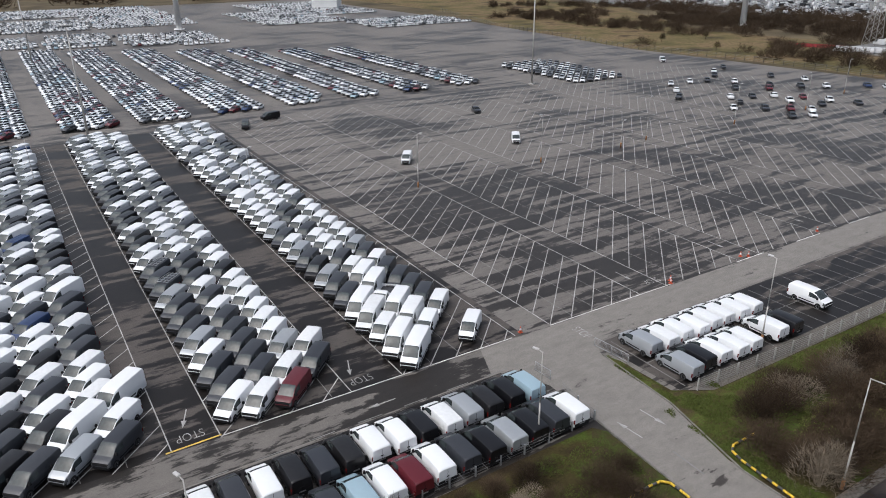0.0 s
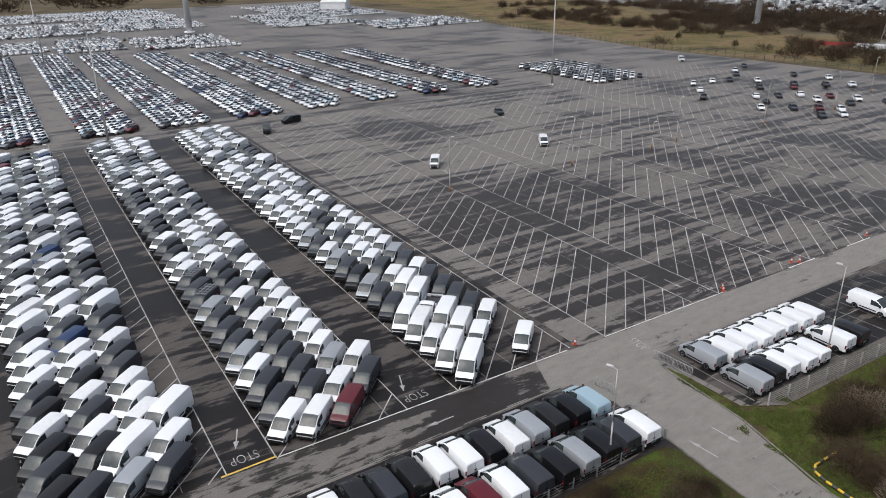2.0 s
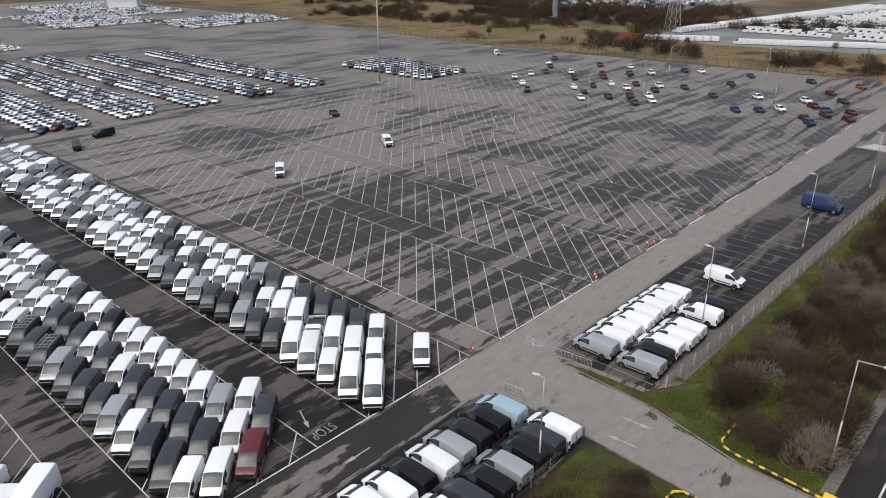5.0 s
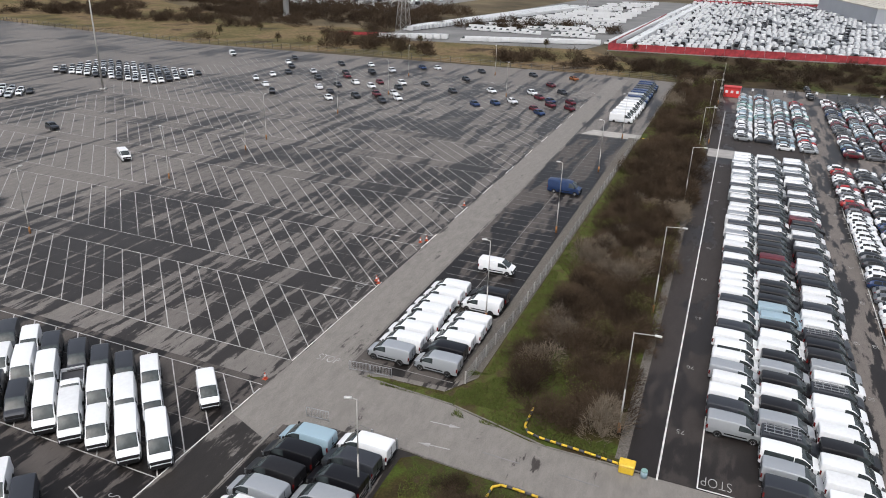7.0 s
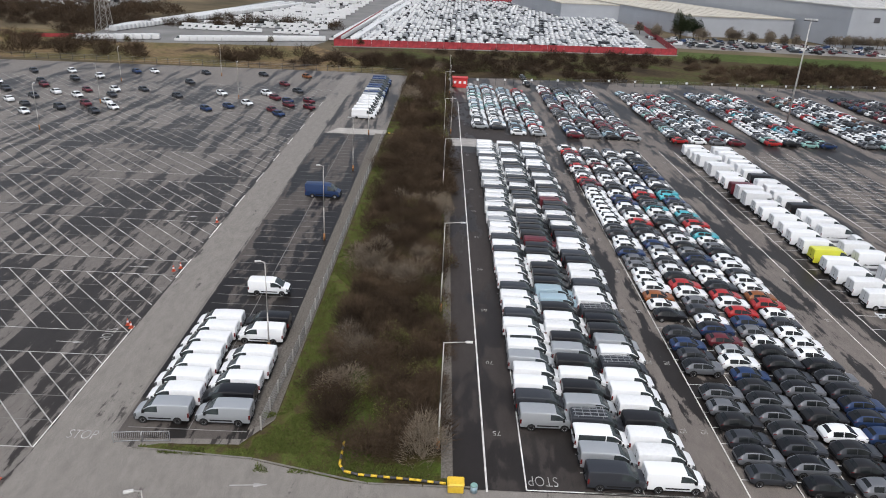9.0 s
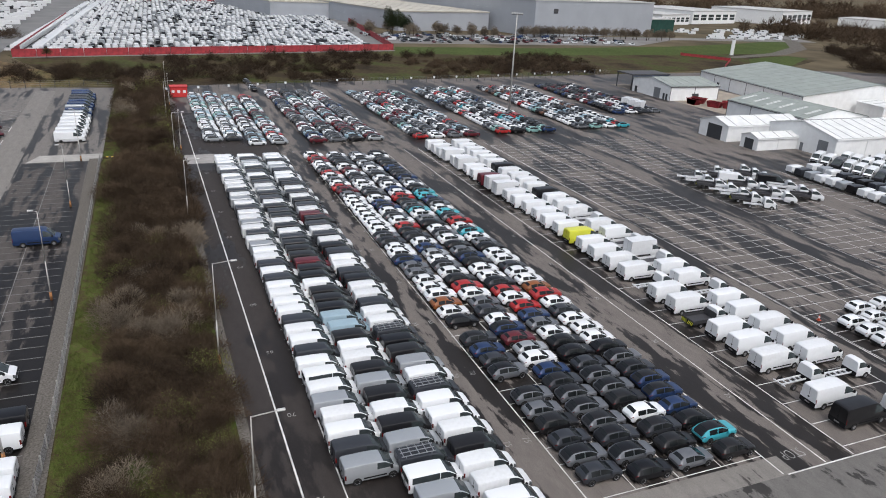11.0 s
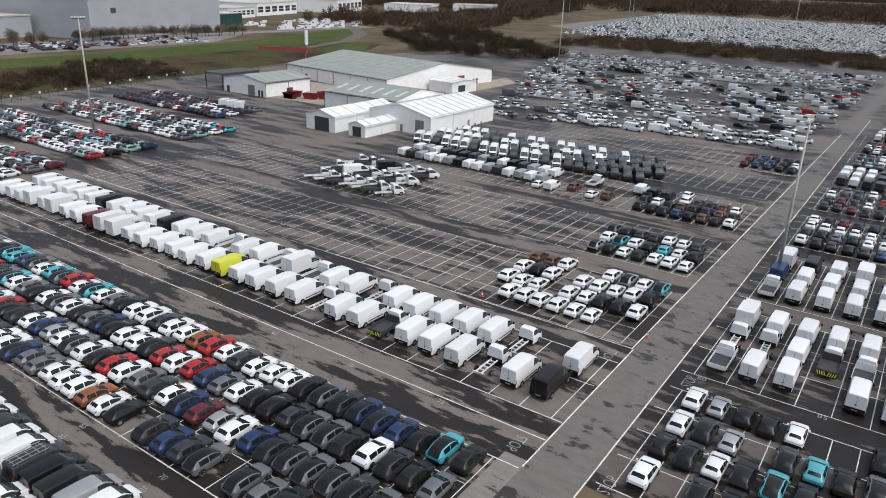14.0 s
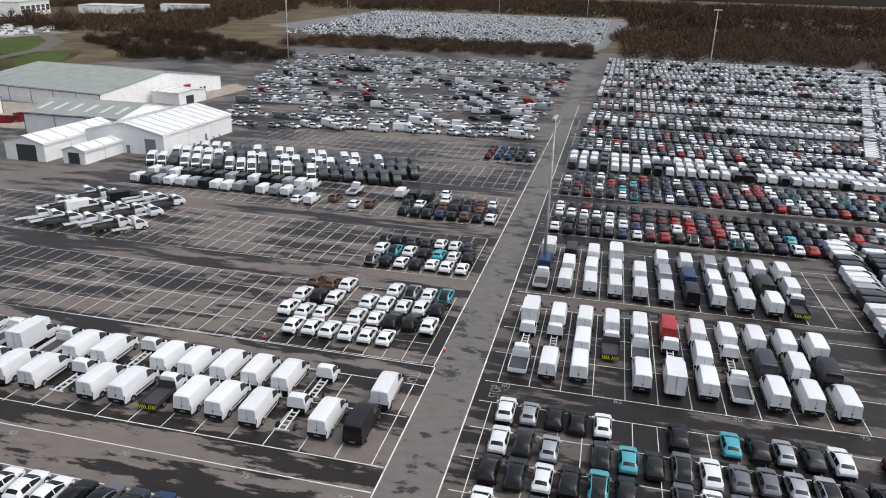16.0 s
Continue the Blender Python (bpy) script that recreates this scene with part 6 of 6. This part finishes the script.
def lot_row(xa, ya, xb, yb, gap, rz, kinds, weights, fill=0.95):
    n = int(math.hypot(xb - xa, yb - ya) / gap)
    for k in range(n):
        if fr.random() < fill:
            c = fr.choices(list(weights), list(weights.values()))[0]
            far.append((fr.choice(kinds), c, xa + (xb - xa) * k / n, ya + (yb - ya) * k / n, rz + fr.uniform(-2, 2)))


PALE = {"W": 70, "S": 14, "K": 6, "G": 10}
for k in range(44):
    x = 345 + k * 9.0 + (k // 3) * 1.2
    a = -84 - (x - 360) * 0.12
    if x < 735:
        lot_row(x, 66 - (x - 345) * 0.02, x + 22, a, 2.9, 8, ("van", "van", "big"), PALE if k > 5 else {"W": 70, "G": 12, "K": 10, "S": 8})
far_block("distant_vans", far, "rows of white vans in the red fenced lot")
far = []
lot_row(309, 174, 325, 146, 3.3, 95, ("big",), {"W": 1}, 1.0)
lot_row(322, 136, 348, 78, 3.3, 100, ("big",), {"W": 1}, 1.0)
for k in range(3):
    lot_row(345 + k * 6, 176, 560, 128 + k * 8, 3.2, 78, ("big",), {"W": 1}, 1.0)
for k in range(12):
    lot_row(368 + k * 22, 150 - k * 3, 352 + k * 24 + 18, 84, 3.4, 100, ("big", "lut", "van"), {"W": 92, "S": 5, "K": 3}, 0.85)
for k in range(2):
    lot_row(352, 74 - k * 8, 640, 60 - k * 6, 3.2, 82, ("big",), {"W": 1}, 1.0)
far_block("distant_vans", far, "rows of white trucks and vans on pale lot")
far = []
for k in range(24):
    x = 440 + k * 15
    lot_row(x, 240, x + 40, 600, 3.6, 0, ("van", "big", "suv"), PALE, 0.62 if k % 3 else 0.3)
far_block("distant_vans", far, "scattered white vans on a distant lot")

mesh_fence = tagged(new("red_barrier"), "continuous red plastic barrier fence round the lot", "fence")
for (x0, y0), (x1, y1) in (((333, 72), (366, -92)), ((366, -92), (560, -118)), ((560, -118), (752, -142)), ((690, 60), (752, -142)), ((333, 72), (520, 66))):
    n = max(1, int(math.hypot(x1 - x0, y1 - y0) / 8))
    for k in range(n):
        d = math.hypot(x1 - x0, y1 - y0) / n
        ob = put("barrier_panel", MESH.setdefault(("panel", round(d, 2)), block_mesh("barrier_panel", RED, (0, d - 0.15, -0.08, 0.08, 0, 3.0), (0, 0.2, -0.15, 0.15, 0, 3.1), bevel=0.0)), mesh_fence,
                 (x0 + (x1 - x0) * k / n, y0 + (y1 - y0) * k / n, 0), math.atan2(y1 - y0, x1 - x0))
orange_net = tagged(new("red_netting"), "low red safety netting on grassland", "fence")
for x0, y0, x1, y1 in ((309, 197, 318, 176), (352, -262, 327, -276), (327, -276, 300, -247)):
    n = int(math.hypot(x1 - x0, y1 - y0) / 6)
    for k in range(n):
        d = math.hypot(x1 - x0, y1 - y0) / n
        put("net_panel", MESH.setdefault(("net", round(d, 2)), block_mesh("net_panel", RED, (0, d, -0.03, 0.03, 0.1, 1.6), (0, 0.1, -0.06, 0.06, 0, 1.7), bevel=0.0)), orange_net,
            (x0 + (x1 - x0) * k / n, y0 + (y1 - y0) * k / n, 0), math.atan2(y1 - y0, x1 - x0))


def flat_building(name, x0, x1, y0, y1, h, wall, roof, label, turn=0.0, bands=0, windows=0):
    root = tagged(new(name), label, "building", "estate buildings")
    hx, hy = (x1 - x0) / 2, (y1 - y0) / 2
    part("wall", boxed(-hx, hx, -hy, hy, 0, h), wall, root)
    part("roof", boxed(-hx - 0.4, hx + 0.4, -hy - 0.4, hy + 0.4, h, h + 0.7), roof, root)
    n = max(3, int(hx / 10))
    for k in range(n):
        y = -hy + (k + 0.5) * 2 * hy / n
        part("roof_seam", boxed(-hx, hx, y - 0.25, y + 0.25, h + 0.7, h + 0.85), roof, root)
    for k in range(windows):
        y = -hy + (k + 0.5) * 2 * hy / windows
        part("window", boxed(-hx - 0.06, -hx + 0.06, y - hy / windows * 0.7, y + hy / windows * 0.7, h * 0.3, h * 0.75), GLASS, root)
    for k in range(bands):
        part("cladding_band", boxed(-hx - 0.08, hx + 0.08, -hy - 0.08, hy + 0.08, h * (k + 1) / (bands + 1), h * (k + 1) / (bands + 1) + 0.35), wall, root)
    root.matrix_world = pose((x0 + x1) / 2, (y0 + y1) / 2, 0, 0, 0, turn)
    return root


FLAT = plain("pale_flat_roof", (0.42, 0.42, 0.41), 0.8, 0, 0.1, 0.05)
TAN_ROOF = plain("sandy_flat_roof", (0.38, 0.36, 0.31), 0.8, 0, 0.12, 0.05)
DARK_GLASS = plain("dark_green_glazing", (0.02, 0.06, 0.05), 0.15, 0, 0.2, 0.3)
w = flat_building("grey_warehouse", 460, 680, -312, -190, 23, GREY_WALL, FLAT, "huge plain grey metal warehouse", 14, 2)
part("sign", boxed(-110.3, -110, 40, 44, 15, 18), TRIM, w)
flat_building("grey_depot", 478, 640, -186, -110, 12, GREY_WALL, TAN_ROOF, "lower grey depot with sandy roof", 14, 1, 0)
flat_building("long_depot", 560, 700, -100, -50, 11, GREY_WALL, TAN_ROOF, "lower grey depot with sandy roof", 10, 1, 0)
flat_building("glass_office", 498, 540, -376, -326, 10, DARK_GLASS, FLAT, "dark green glazed office block", 14, 3, 0)
flat_building("white_hall", 790, 850, -120, 60, 14, WALL, FLAT, "long low white hall behind the lot", 5, 1, 10)
for x0, x1, y0, y1, h, t in ((620, 700, -560, -470, 12, 20), (640, 720, -700, -600, 14, 25), (600, 660, -810, -740, 9, 25), (560, 620, -900, -840, 9, 30), (760, 880, -520, -380, 16, 20), (590, 640, -470, -420, 9, 20)):
    flat_building("white_depot", x0, x1, y0, y1, h, WALL, FLAT, "white flat roofed industrial depot", t, 1, 6)
shed("corner_shed", 224, 243, 527, 546, 6, 7.5, "x", PALE_ROOF, "small white shed with red door at lot edge", openings=(("w", 530, 534, 4, RED),), turn=-35)
flat_building("long_white_hall", 700, 760, 220, 420, 12, WALL, FLAT, "long low white hall in the distance", 0, 1, 8)
sign = tagged(new("white_totem"), "tall white totem sign on grass", "sign")
sign.location = (352, -300, 0)
part("board", boxed(-0.3, 0.3, -1.2, 1.2, 0.4, 9, 0.05), PAINT["W"], sign)
part("plinth", boxed(-0.6, 0.6, -1.5, 1.5, 0, 0.4), KERB, sign)
estate = []
for k in range(160):
    estate.append((fr.choice(("hatch", "suv", "van")), fr.choice("WWKGSBR"), 402 + fr.uniform(0, 45), -98 - fr.uniform(0, 170), 90 + fr.choice((0, 90))))
for k in range(60):
    estate.append((fr.choice(("big", "lut", "van")), "W", 470 + fr.uniform(-20, 60), -340 - fr.uniform(30, 160), 60))
for k in range(70):
    estate.append((fr.choice(("van", "big", "suv")), fr.choice("WWWS"), -70 - fr.uniform(0, 150), -610 - fr.uniform(0, 300), fr.uniform(0, 180)))
far_block("distant_vans", estate, "cars and white vans parked on the estate")
